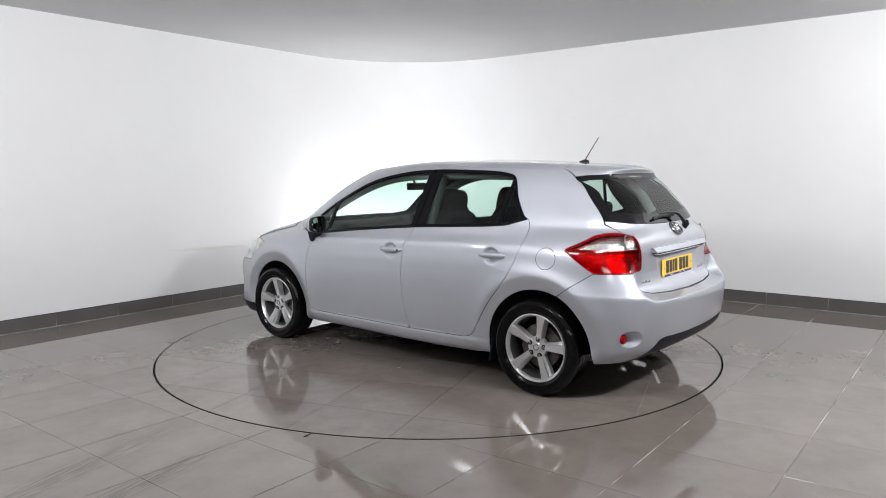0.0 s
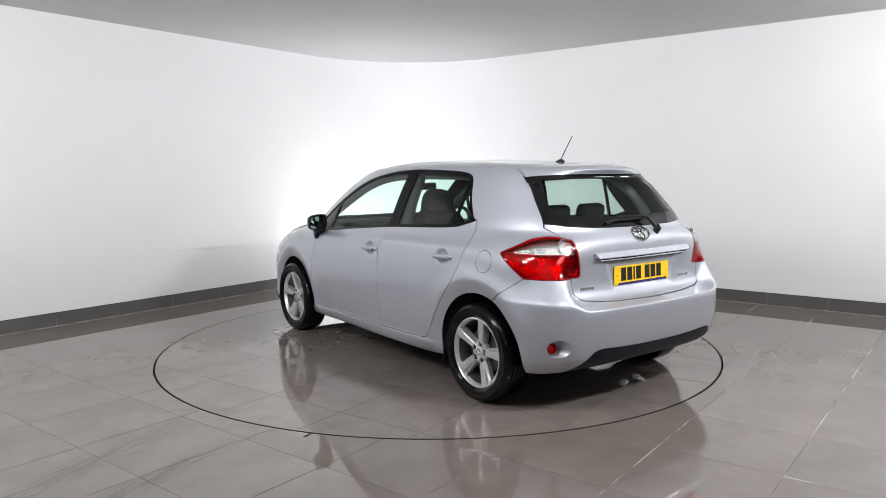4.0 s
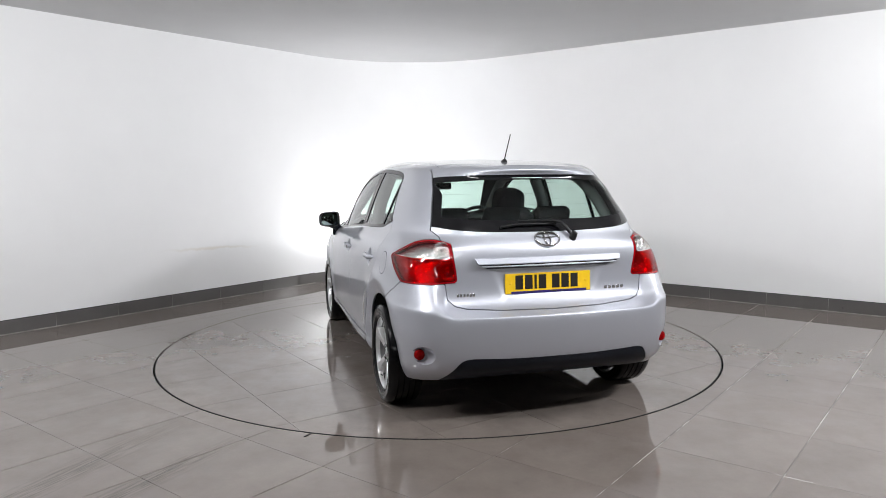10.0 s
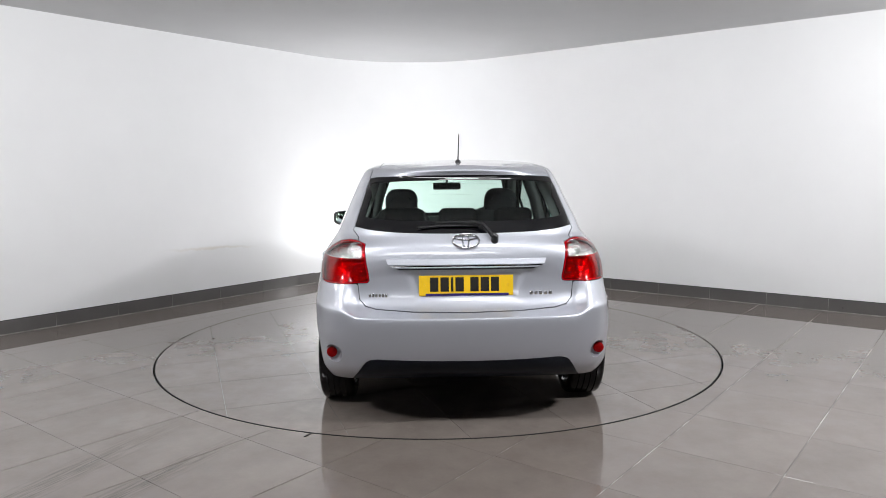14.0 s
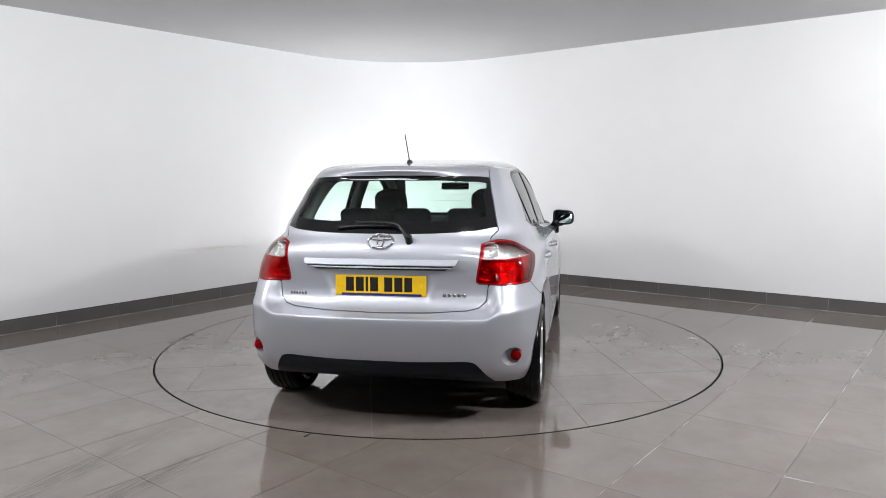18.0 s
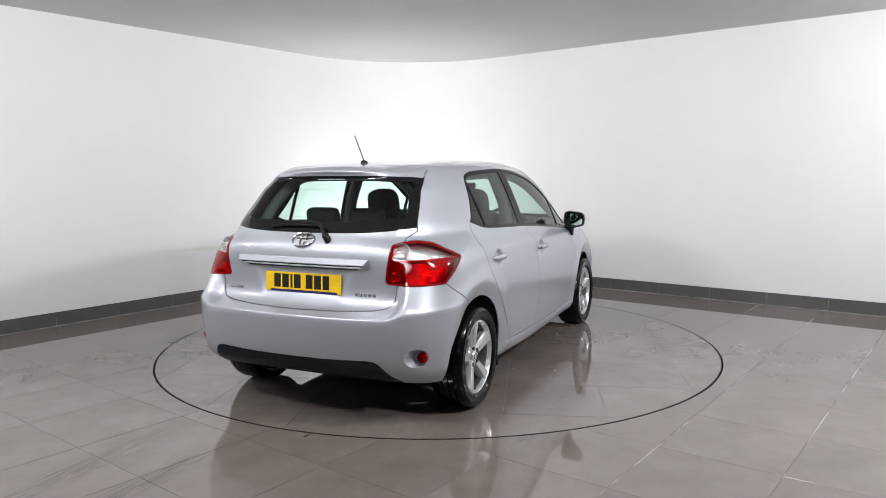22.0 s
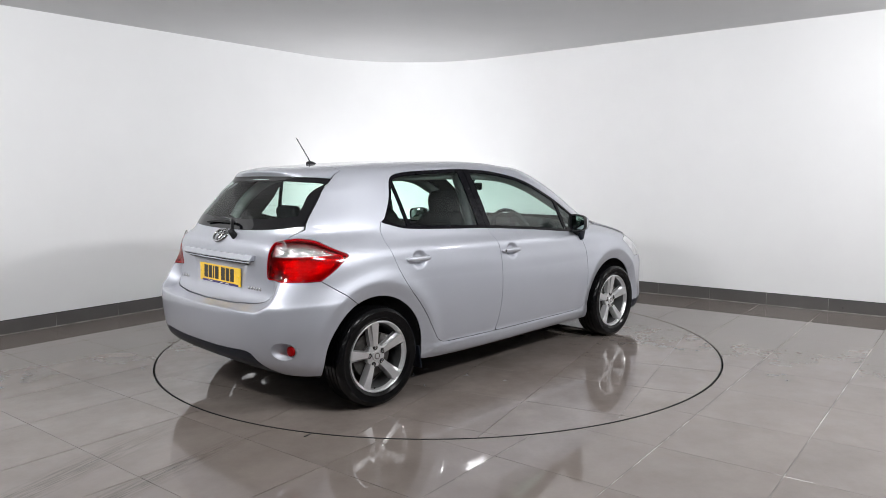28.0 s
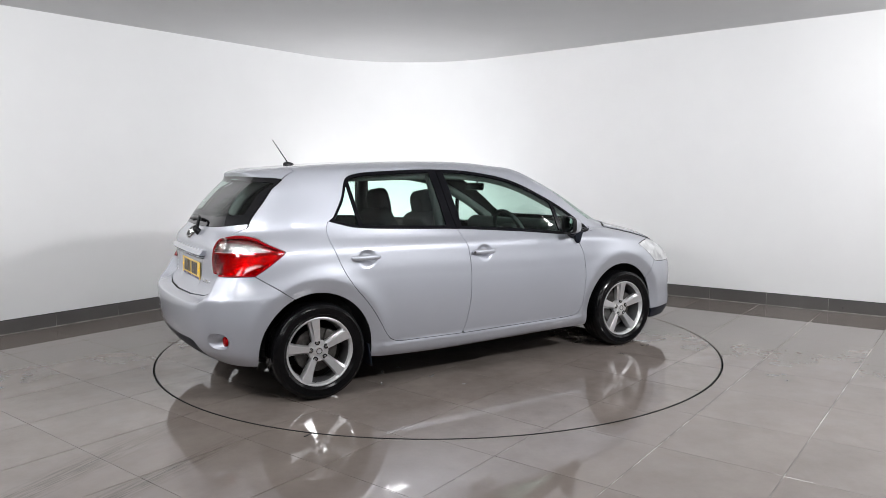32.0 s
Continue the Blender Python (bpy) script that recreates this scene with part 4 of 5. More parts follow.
def build_car():
    car = empty("hatchback_car")
    tagged(car, "silver five-door hatchback car with tinted windows and alloy wheels", "car")
    skin, ref, run = body_skin()

    def q_at(x, y):
        return float(run[np.argmin((ref[:, 0] - x) ** 2 + (ref[:, 1] - y) ** 2)])

    def q_on(x, y, z):
        return float(skin.q[np.argmin(((skin.v - (x, y, z)) ** 2).sum(1))])

    whole = skin
    body = cut(skin, arch_field(skin))[1]
    # lamps at the back corners
    at = lambda *chain: [(q_on(x, y, z), z) for x, y, z in chain]
    lamp_line = flat(at((-1.815, 0.554, 1.020), (-1.850, 0.552, 0.955), (-1.865, 0.541, 0.88), (-1.868, 0.528, 0.828)), 4) + \
        flat(at((-1.868, 0.534, 0.808), (-1.860, 0.570, 0.804), (-1.79, 0.74, 0.803), (-1.69, 0.814, 0.804), (-1.665, 0.818, 0.814), (-1.502, 0.825, 0.924), (-1.495, 0.824, 0.937), (-1.515, 0.812, 0.952), (-1.598, 0.757, 0.999), (-1.65, 0.712, 1.024), (-1.72, 0.645, 1.038), (-1.780, 0.600, 1.034)), 4)
    lamp_field = run_field(lamp_line)
    lamp, body = gap_cut(body, lamp_field, 0.003)
    pane_field = side_field(WINDOWS)
    dlo, body = gap_cut(body, pane_field, 0.002)
    # rear bumper
    edge = [(-0.2, 0.653)] + at((-1.93, 0.02, 0.653), (-1.93, 0.30, 0.657), (-1.93, 0.50, 0.668), (-1.92, 0.565, 0.682), (-1.90, 0.592, 0.715), (-1.86, 0.600, 0.802), (-1.682, 0.815, 0.803), (-1.49, 0.86, 0.675), (-1.38, 0.85, 0.60))
    edge += [(edge[-1][0], 0.0), (-0.2, 0.0)]
    corner_q = q_on(-1.682, 0.815, 0.803)
    bumper_field = lambda s: np.minimum(run_field(edge)(s), np.maximum.reduce((0.606 - np.abs(s.v[:, 1]), s.v[:, 2] - 0.803, np.abs(s.q) - corner_q)))
    bumper, body = gap_cut(body, bumper_field, 0.004)
    # round openings for the reflectors
    bumper = cut(bumper, np.where(bumper.v[:, 0] < -1.6, np.hypot(bumper.v[:, 1] - POCKET[0], bumper.v[:, 2] - POCKET[1]) - POCKET[2], 1.0))[1]
    valance_line = flat([(-0.1, 0.402), (0.20, 0.402), (0.42, 0.408), (0.49, 0.410), (0.535, 0.402), (0.56, 0.382), (0.605, 0.315), (0.64, 0.26)], 4) + [(0.64, 0.1), (-0.1, 0.1)]
    valance, bumper = gap_cut(bumper, rear_field(valance_line), 0.003)
    # tailgate and its glass
    def gate_field(s):
        f = inside([(-0.1, 0.60), (0.607, 0.60), (0.607, 1.0), (0.598, 1.05), (0.632, 1.085), (0.588, 1.24), (0.553, 1.36), (0.538, 1.41), (0.524, 1.60), (-0.1, 1.60)])(np.abs(s.v[:, 1]), s.v[:, 2])
        lid = s.v[:, 0] + 1.365 - 0.03 * (np.abs(s.v[:, 1]) / 0.5) ** 2
        return np.maximum(f, lid)
    gate, body = gap_cut(body, gate_field, 0.005)
    glass_line = flat([(-0.1, 1.072), (0.15, 1.073), (0.35, 1.078), (0.52, 1.090), (0.60, 1.102), (0.65, 1.106)], 4) + [(0.612, 1.24), (0.570, 1.374), (0.50, 1.385), (0.30, 1.392), (-0.1, 1.394)]
    rear_glass, gate = gap_cut(gate, rear_field(glass_line), 0.002)
    # doors
    waist = lambda s: np.maximum(s.v[:, 2] - np.interp(s.v[:, 0], (-1.3, -1.0, 0.6, 1.1), (1.13, 1.08, 0.97, 0.975)), 0.4 - s.v[:, 1])
    f_door, r_door = side_field(FRONT_DOOR), side_field(REAR_DOOR)
    front_door, body = gap_cut(body, lambda s: np.maximum(f_door(s), waist(s)), 0.0038)
    rear_door, body = gap_cut(body, lambda s: np.maximum(r_door(s), waist(s)), 0.0038)
    # roof between its two ditches
    roof, body = gap_cut(body, lambda s: np.where((s.v[:, 2] > 1.38) & (s.v[:, 0] < 0.42), s.v[:, 1] - 0.487, 0.3), 0.005)
    # front end
    screen_line = [(-0.1, 1.0), (0.55, 1.0), (0.645, 1.03), (0.625, 1.12), (0.585, 1.24), (0.52, 1.385), (0.48, 1.424), (-0.1, 1.442)]
    sf = inside(screen_line)
    windscreen, body = gap_cut(body, lambda s: np.where(s.v[:, 0] > 0.2, sf(np.abs(s.v[:, 1]), s.v[:, 2]), 0.5), 0.003)
    head_line = [(q_on(x, y, z), z) for x, y, z in ((1.505, 0.80, 0.812), (1.61, 0.805, 0.742), (1.703, 0.80, 0.666), (1.72, 0.80, 0.655), (1.80, 0.765, 0.650), (1.98, 0.62, 0.640), (2.08, 0.45, 0.655), (2.05, 0.43, 0.72), (1.92, 0.58, 0.795), (1.78, 0.68, 0.825), (1.70, 0.70, 0.838), (1.60, 0.76, 0.832))]
    headlamp, body = gap_cut(body, run_field(head_line), 0.005)
    hf = inside([(1.39, -0.1), (1.36, 0.50), (1.24, 0.665), (1.30, 0.695), (1.45, 0.695), (1.60, 0.690), (1.72, 0.672), (1.82, 0.62), (1.93, 0.50), (2.0, 0.30), (2.03, -0.1)])
    bonnet, body = gap_cut(body, lambda s: np.where(s.v[:, 2] > 0.72, hf(s.v[:, 0], np.abs(s.v[:, 1])), 0.5), 0.013)
    seal = cut(whole, np.where(whole.v[:, 2] > 0.72, np.abs(hf(whole.v[:, 0], np.abs(whole.v[:, 1]))), 0.5) - 0.011)[0]
    sheet("bonnet_seal", seal.moved(0.0015).both(), UNDERBODY, car, "black rubber seal along the bonnet gap", 0)
    nose, body = gap_cut(body, lambda s: np.maximum(1.585 - s.v[:, 0] + np.clip(s.v[:, 2] - 0.55, 0, 1) * 0.9, s.v[:, 2] - 0.76), 0.004)
    gf = inside([(-0.1, 0.24), (0.50, 0.24), (0.56, 0.34), (0.46, 0.42), (-0.1, 0.43)])
    grille, nose = gap_cut(nose, lambda s: np.where(s.v[:, 0] > 1.7, gf(np.abs(s.v[:, 1]), s.v[:, 2]), 0.5), 0.004)

    sheet("roof_panel", roof.both(), PAINT, car)
    on_both("side_panel", body, PAINT, (car, car))
    tail = sheet("tailgate", gate.both(), PAINT, car)
    clear, border = cut(rear_glass, rear_field(glass_line)(rear_glass) + 0.064 - 0.036 * step(rear_glass.v[:, 2], 1.27, 1.36))
    sheet("rear_window", clear.both(), REAR_GLASS, tail, "dark tinted rear window", 0.004)
    sheet("glass_border", border.both(), BORDER_BLACK, tail, "black printed border of the rear window", 0.004)
    for level in np.arange(1.160, 1.352, 0.031):
        wire = cut(clear, level - clear.v[:, 2])[0]
        wire = cut(wire, wire.v[:, 2] - level - 0.0006)[0]
        sheet("heating_wire", wire.moved(-0.0025).both(), WIRE, tail, "", 0)
    bump_ob = sheet("rear_bumper", bumper.both(), PAINT, car)
    sheet("valance", valance.both(), BLACK_PLASTIC, bump_ob, "matt black lower bumper insert", 0.02)
    sheet("windscreen", windscreen.both(), GLASS, car, "clear windscreen", 0.004)
    sheet("bonnet", bonnet.moved(0.007).both(), PAINT, car)
    lip, nose = gap_cut(nose, lambda s: s.v[:, 2] - 0.262, 0.003)
    front_bumper = sheet("front_bumper", nose.both(), PAINT, car)
    sheet("lower_grille", grille.both(), BLACK_PLASTIC, front_bumper, "black lower grille", 0.02)
    sheet("front_lip", lip.both(), BLACK_PLASTIC, front_bumper, "black lower lip", 0.02)
    on_both("headlight", headlamp, HEADLAMP, (car, car), "clear headlight with bright reflector")
    # tail lamps: red body, clear upper band
    clear, red = cut(lamp, np.maximum(lamp_field(lamp) + 0.019, 0.940 + 0.012 * (lamp.q - 0.7) - lamp.v[:, 2]))
    rim, red = cut(red, -(lamp_field(red) + 0.009))
    tail_skin = red
    lights = on_both("tail_light", red, RED_LENS, (car, car), "red and clear rear light cluster", 0.004)
    on_both("reversing_lens", clear, CLEAR_LENS, lights, "clear upper lens", 0.004)
    on_both("lamp_rim", rim, RED_RIM, lights)
    back = cut(lamp, lamp_field(lamp) + 0.002)[0].moved(-0.022)
    on_both("lamp_reflector", back, FACETS, lights, "silver faceted reflector inside the lamp", 0)
    level = lambda k: k.v[:, 2] - 0.938 - 0.012 * (k.q - 0.7)
    band = cut(lamp, lamp_field(lamp) + 0.011)[0]
    band = cut(band, -0.005 - level(band))[0]
    band = cut(band, level(band) - 0.005)[0]
    on_both("lamp_divider", band.moved(-0.0045), LAMP_CHROME, lights, "bright strip between the red and clear lenses", 0.02)
    # doors with frames and panes
    doors_f = on_both("front_door", front_door, PAINT, (car, car))
    doors_r = on_both("rear_door", rear_door, PAINT, (car, car))
    seam = np.array(B_SEAM)[::-1]
    front_dlo, rear_dlo = gap_cut(dlo, lambda s: np.interp(s.v[:, 2], seam[:, 1], seam[:, 0]) - s.v[:, 0], 0.005)
    belt = np.array([(-1.3, 1.14), (-1.10, 1.091), (-0.97, 1.066), (-0.55, 1.042), (-0.24, 1.027), (0.30, 0.984), (0.72, 0.943), (1.1, 0.953)])
    above_belt = lambda s: np.interp(s.v[:, 0], belt[:, 0], belt[:, 1]) - s.v[:, 2]
    z_line = lambda s, x0, z0, x1, z1: s.v[:, 0] - (x0 + (s.v[:, 2] - z0) * (x1 - x0) / (z1 - z0))
    pane_f = lambda s: np.maximum.reduce((pane_field(s) + 0.021, above_belt(s), -z_line(s, -0.19, 1.02, -0.268, 1.42), z_line(s, 0.700, 0.945, 0.655, 1.20)))
    quarter_f = lambda s: np.maximum.reduce((pane_field(s) + 0.018, above_belt(s), -z_line(s, 0.738, 0.945, 0.688, 1.20)))
    pane_r = lambda s: np.maximum.reduce((pane_field(s) + 0.022, above_belt(s), z_line(s, -0.318, 1.03, -0.385, 1.42), -z_line(s, -0.958, 1.06, -1.000, 1.35)))
    quarter_r = lambda s: np.maximum.reduce((pane_field(s) + 0.017, above_belt(s), z_line(s, -0.984, 1.06, -1.024, 1.35)))
    g1, front_dlo = gap_cut(front_dlo, pane_f, 0.001)
    g2, front_dlo = gap_cut(front_dlo, quarter_f, 0.001)
    g3, rear_dlo = gap_cut(rear_dlo, pane_r, 0.001)
    g4, rear_dlo = gap_cut(rear_dlo, quarter_r, 0.001)
    on_both("window_frame", front_dlo, GLOSS_BLACK, doors_f, "gloss black window surround")
    on_both("window_frame", rear_dlo, GLOSS_BLACK, doors_r, "gloss black window surround")
    for g, d in ((g1, doors_f), (g2, doors_f), (g3, doors_r), (g4, doors_r)):
        on_both("window_pane", g.moved(-0.004), GLASS, d, "tinted side window glass", 0.003)
    # inner lining behind the panels, open at windows and arches
    lining = cut(whole, arch_field(whole, 0.012))[1]
    lining = cut(lining, np.where(lining.v[:, 0] < -1.6, np.hypot(lining.v[:, 1] - POCKET[0], lining.v[:, 2] - POCKET[1]) - POCKET[2] - 0.02, 1.0))[1]
    lining = cut(lining, np.minimum.reduce((pane_f(lining), quarter_f(lining), pane_r(lining), quarter_r(lining))) - 0.006)[1]
    lining = cut(lining, rear_field(glass_line)(lining) + 0.058 - 0.036 * step(lining.v[:, 2], 1.27, 1.36))[1]
    lining = cut(lining, np.where(lining.v[:, 0] > 0.2, sf(np.abs(lining.v[:, 1]), lining.v[:, 2]), 0.5) + 0.03)[1]
    lining = cut(lining, lamp_field(lining) + 0.006)[1]
    lining = lining.both().moved(-0.016)
    upper, lower = cut(lining, 1.385 - lining.v[:, 2])
    sheet("inner_shell", lower, UNDERBODY, car, "dark interior lining", 0)
    sheet("headliner", upper, LINER, car, "pale grey cloth headliner", 0)
    return car, tail, bump_ob, doors_f, doors_r, lights, q_at, skin
# ---- wheels, trim and interior ----
def superellipse(a, b, n, count=40):
    pts = []
    for k in range(count):
        t = 2 * math.pi * k / count
        c, s = math.cos(t), math.sin(t)
        pts.append((a * math.copysign(abs(c) ** (2 / n), c), b * math.copysign(abs(s) ** (2 / n), s)))
    return pts


FACING_LEFT = Matrix(((1, 0, 0, 0), (0, 0, 1, 0), (0, 1, 0, 0), (0, 0, 0, 1)))    # outline x, y -> x, z; depth -> +y
FACING_BACK = Matrix(((0, 0, -1, 0), (1, 0, 0, 0), (0, 1, 0, 0), (0, 0, 0, 1)))   # outline x, y -> y, z; depth -> -x


def build_wheel(car):
    """An alloy wheel whose outer face looks along +y."""
    wheel = empty("wheel", car)
    r = TYRE_R
    tread = [(0.212, -0.086), (0.222, -0.094), (0.245, -0.101), (0.272, -0.102), (0.290, -0.097), (r - 0.006, -0.088)]
    for k in range(5):
        y0 = -0.084 + k * 0.0345
        tread += [(r - (0.003 if k == 0 else 0), y0), (r - (0.003 if k == 4 else 0), y0 + 0.0285)]
        if k < 4:
            tread += [(r - 0.007, y0 + 0.0292), (r - 0.007, y0 + 0.0338)]
    tread += [(r - 0.006, 0.088), (0.294, 0.096), (0.280, 0.1015), (0.2775, 0.1035), (0.2745, 0.1025), (0.252, 0.102), (0.240, 0.1005), (0.2385, 0.102), (0.2365, 0.100), (0.225, 0.094), (0.217, 0.086), (0.213, 0.07)]
    part("tyre", lathe(tread, 96), RUBBER, wheel, "black rubber tyre with grooved tread", 40)
    rim = lathe([(0.1985, 0.064), (0.2035, 0.078), (0.2075, 0.0855), (0.213, 0.090), (0.2195, 0.088), (0.2185, 0.080), (0.213, 0.070)], 96)
    rim_ob = part("rim", rim, ALLOY, wheel, "silver five-spoke alloy rim", 35)
    part("barrel", lathe([(0.2135, -0.085), (0.2185, -0.088), (0.219, -0.08), (0.205, -0.07), (0.190, -0.03), (0.192, 0.02), (0.1985, 0.0635)], 96), ALLOY_SHADE, rim_ob, "inner barrel of the rim, shade put into its colour", 35)
    for k in range(5):
        bm = bmesh.new()
        secs = []
        # (radius, half width, height of the crown, height of the edge)
        for rad, w, crown, low in ((0.030, 0.024, 0.060, 0.048), (0.060, 0.0245, 0.064, 0.046), (0.090, 0.027, 0.070, 0.046), (0.130, 0.031, 0.077, 0.050), (0.170, 0.0365, 0.083, 0.057), (0.196, 0.041, 0.0865, 0.063), (0.2075, 0.044, 0.0875, 0.066)):
            ledge = step(rad, 0.08, 0.16) * 0.012
            secs.append([bm.verts.new((x, h, rad)) for x, h in ((-w, low - 0.026), (-w * 0.98, low), (-w * 0.84, crown - 0.0015), (-w * 0.78, crown), (w * 0.50, crown - 0.001), (w * 0.56, crown - 0.003 - ledge), (w * 0.97, low + 0.002), (w, low - 0.028))])
        for a, b in zip(secs, secs[1:]):
            for i in range(7):
                bm.faces.new((a[i], a[i + 1], b[i + 1], b[i]))
            bm.faces.new((a[7], a[0], b[0], b[7]))
        bm.faces.new(secs[0])
        bm.faces.new(secs[-1][::-1])
        bmesh.ops.recalc_face_normals(bm, faces=bm.faces[:])
        bm.transform(Matrix.Rotation(radians(72 * k), 4, "Y"))
        part("spoke", bm, ALLOY, rim_ob, smooth=28)
    part("hub", lathe([(0.0, 0.02), (0.066, 0.02), (0.070, 0.045), (0.066, 0.054), (0.046, 0.0585), (0.0, 0.0585)], 48), ALLOY, rim_ob, smooth=30)
    part("centre_cap", lathe([(0.031, 0.056), (0.031, 0.064), (0.028, 0.067), (0.0, 0.0685)], 32), ALLOY, rim_ob, "silver hub cap", 30)
    part("cap_badge", lathe([(0.020, 0.0665), (0.020, 0.0695), (0.015, 0.0695), (0.015, 0.0665)], 32, close=True), BADGE_CHROME, rim_ob, smooth=30)
    for k in range(5):
        a = radians(72 * k)
        x, z = 0.055 * math.sin(a), 0.055 * math.cos(a)
        # solid black disc stands in for the shade in the bolt hole
        part("bolt_hole_shade", translate(lathe([(0.0, 0.0640), (0.0165, 0.0640), (0.0165, 0.052), (0.0, 0.052)], 20), (x, 0, z)), UNDERBODY, rim_ob)
        part("wheel_nut", translate(lathe([(0.0095, 0.056), (0.0095, 0.0665), (0.0070, 0.0695), (0.0, 0.070)], 6), (x, 0, z)), CHROME, rim_ob)
    part("brake_disc", lathe([(0.02, 0.010), (0.140, 0.010), (0.142, 0.006), (0.142, -0.014), (0.140, -0.018), (0.02, -0.018)], 48), DARK_METAL, wheel, "worn steel brake disc", 30)
    part("drum", lathe([(0.0, 0.022), (0.07, 0.022), (0.074, 0.016), (0.074, -0.05), (0.0, -0.05)], 32), DARK_METAL, wheel, smooth=30)
    part("calliper", box(0.10, 0.06, 0.07, pose(-0.115, -0.005, 0.06, 0, -30, 0), 0.012), DARK_METAL, wheel, smooth=40)
    part("valve", tube([(0.062, 0.072, -0.186), (0.060, 0.082, -0.180)], 0.004, 8), BLACK_TRIM, rim_ob)
    return wheel


def translate(bm, vec):
    bmesh.ops.translate(bm, verts=bm.verts[:], vec=vec)
    return bm


class Surface:
    """Places on the left half of the car's skin."""

    def __init__(self, s):
        self.v, self.n = s.v, s.n

    def side(self, x, z):
        ok = self.v[:, 1] > 0.45
        k = np.argmin(np.where(ok, (self.v[:, 0] - x) ** 2 + (self.v[:, 2] - z) ** 2, 9))
        return Vector(self.v[k]), Vector(self.n[k])

    def back(self, y, z):
        ok = self.v[:, 0] < -1.2
        k = np.argmin(np.where(ok, (self.v[:, 1] - abs(y)) ** 2 + (self.v[:, 2] - z) ** 2, 9))
        p, n = Vector(self.v[k]), Vector(self.n[k])
        if y < 0:
            p.y, n.y = -p.y, -n.y
        return p, n


def flip(bm):
    """Mirror image across the car's middle plane."""
    bm.transform(Matrix.Diagonal((1, -1, 1, 1)))
    bmesh.ops.reverse_faces(bm, faces=bm.faces[:])
    return bm


def sided(make, name, mat, parents, label="", smooth=35):
    return [part(name, make(), mat, parents[0], label, smooth), part(name, flip(make()), mat, parents[1], label, smooth)]


def build_running_gear(car, surf):
    first = build_wheel(car)
    places = ((WHEEL_X, 1, 8), (-WHEEL_X, 1, -11), (WHEEL_X, -1, 2), (-WHEEL_X, -1, 9))
    for i, (x, side, spin) in enumerate(places):
        m = pose(x, side * WHEEL_Y, WHEEL_Z, 0, 0, 0 if side > 0 else 180) @ Matrix.Rotation(radians(spin), 4, "Y")
        if i == 0:
            first.matrix_basis = m
        else:
            copy_thing(first, m)
    # wheel housings
    for ax, az, ar in (ARCH_REAR, ARCH_FRONT):
        def housing():
            bm = bmesh.new()
            rings = []
            turns = range(-12, 193, 6)
            lip = [surf.side(ax + ar * math.cos(radians(a)), max(0.22, az + ar * math.sin(radians(a))))[0].y - 0.020 for a in turns]
            for y, rr in ((0.0, ar + 0.003), (-0.012, ar + 0.014), (0.60, ar + 0.014), (0.58, ar - 0.03), (0.58, 0.10)):
                rings.append([bm.verts.new((ax + rr * math.cos(radians(a)), y if y > 0.5 else e + y, az + rr * math.sin(radians(a)))) for a, e in zip(turns, lip)])
            for a, b in zip(rings, rings[1:]):
                for k in range(len(a) - 1):
                    bm.faces.new((a[k], b[k], b[k + 1], a[k + 1]))
            return bm
        sided(housing, "wheel_housing", UNDERBODY, (car, car), "black wheel arch lining")
    # floor pan and sills below the body
    part("floor_pan", add(add(box(3.3, 1.16, 0.15, pose(0.15, 0, 0.245), 0.02), box(1.75, 1.50, 0.09, pose(-0.02, 0, 0.235), 0.02)), box(0.52, 1.20, 0.14, pose(-1.60, 0, 0.365), 0.03)), UNDERBODY, car, "black underbody", 40)
    part("silencer", box(0.20, 0.62, 0.12, pose(-1.66, -0.1, 0.31), 0.05, 4), DARK_METAL, car, "dull steel exhaust silencer", 40)
    part("exhaust_pipe", tube([(-1.70, -0.46, 0.27), (-1.76, -0.49, 0.285), (-1.81, -0.50, 0.285)], 0.021, 14), UNDERBODY, car, "dark exhaust tailpipe", 40)
    part("rear_axle", tube([(-1.3, -0.62, 0.29), (-1.22, -0.4, 0.27), (-1.22, 0.4, 0.27), (-1.3, 0.62, 0.29)], 0.035, 12), UNDERBODY, car, smooth=40)
    # mud flaps ahead of the rear wheels
    def flap():
        return box(0.012, 0.13, 0.15, pose(-0.955, 0.775, 0.235, 0, -8, 0), 0.004)
    sided(flap, "mud_flap", BLACK_PLASTIC, (car, car), "small black rubber mud flap")


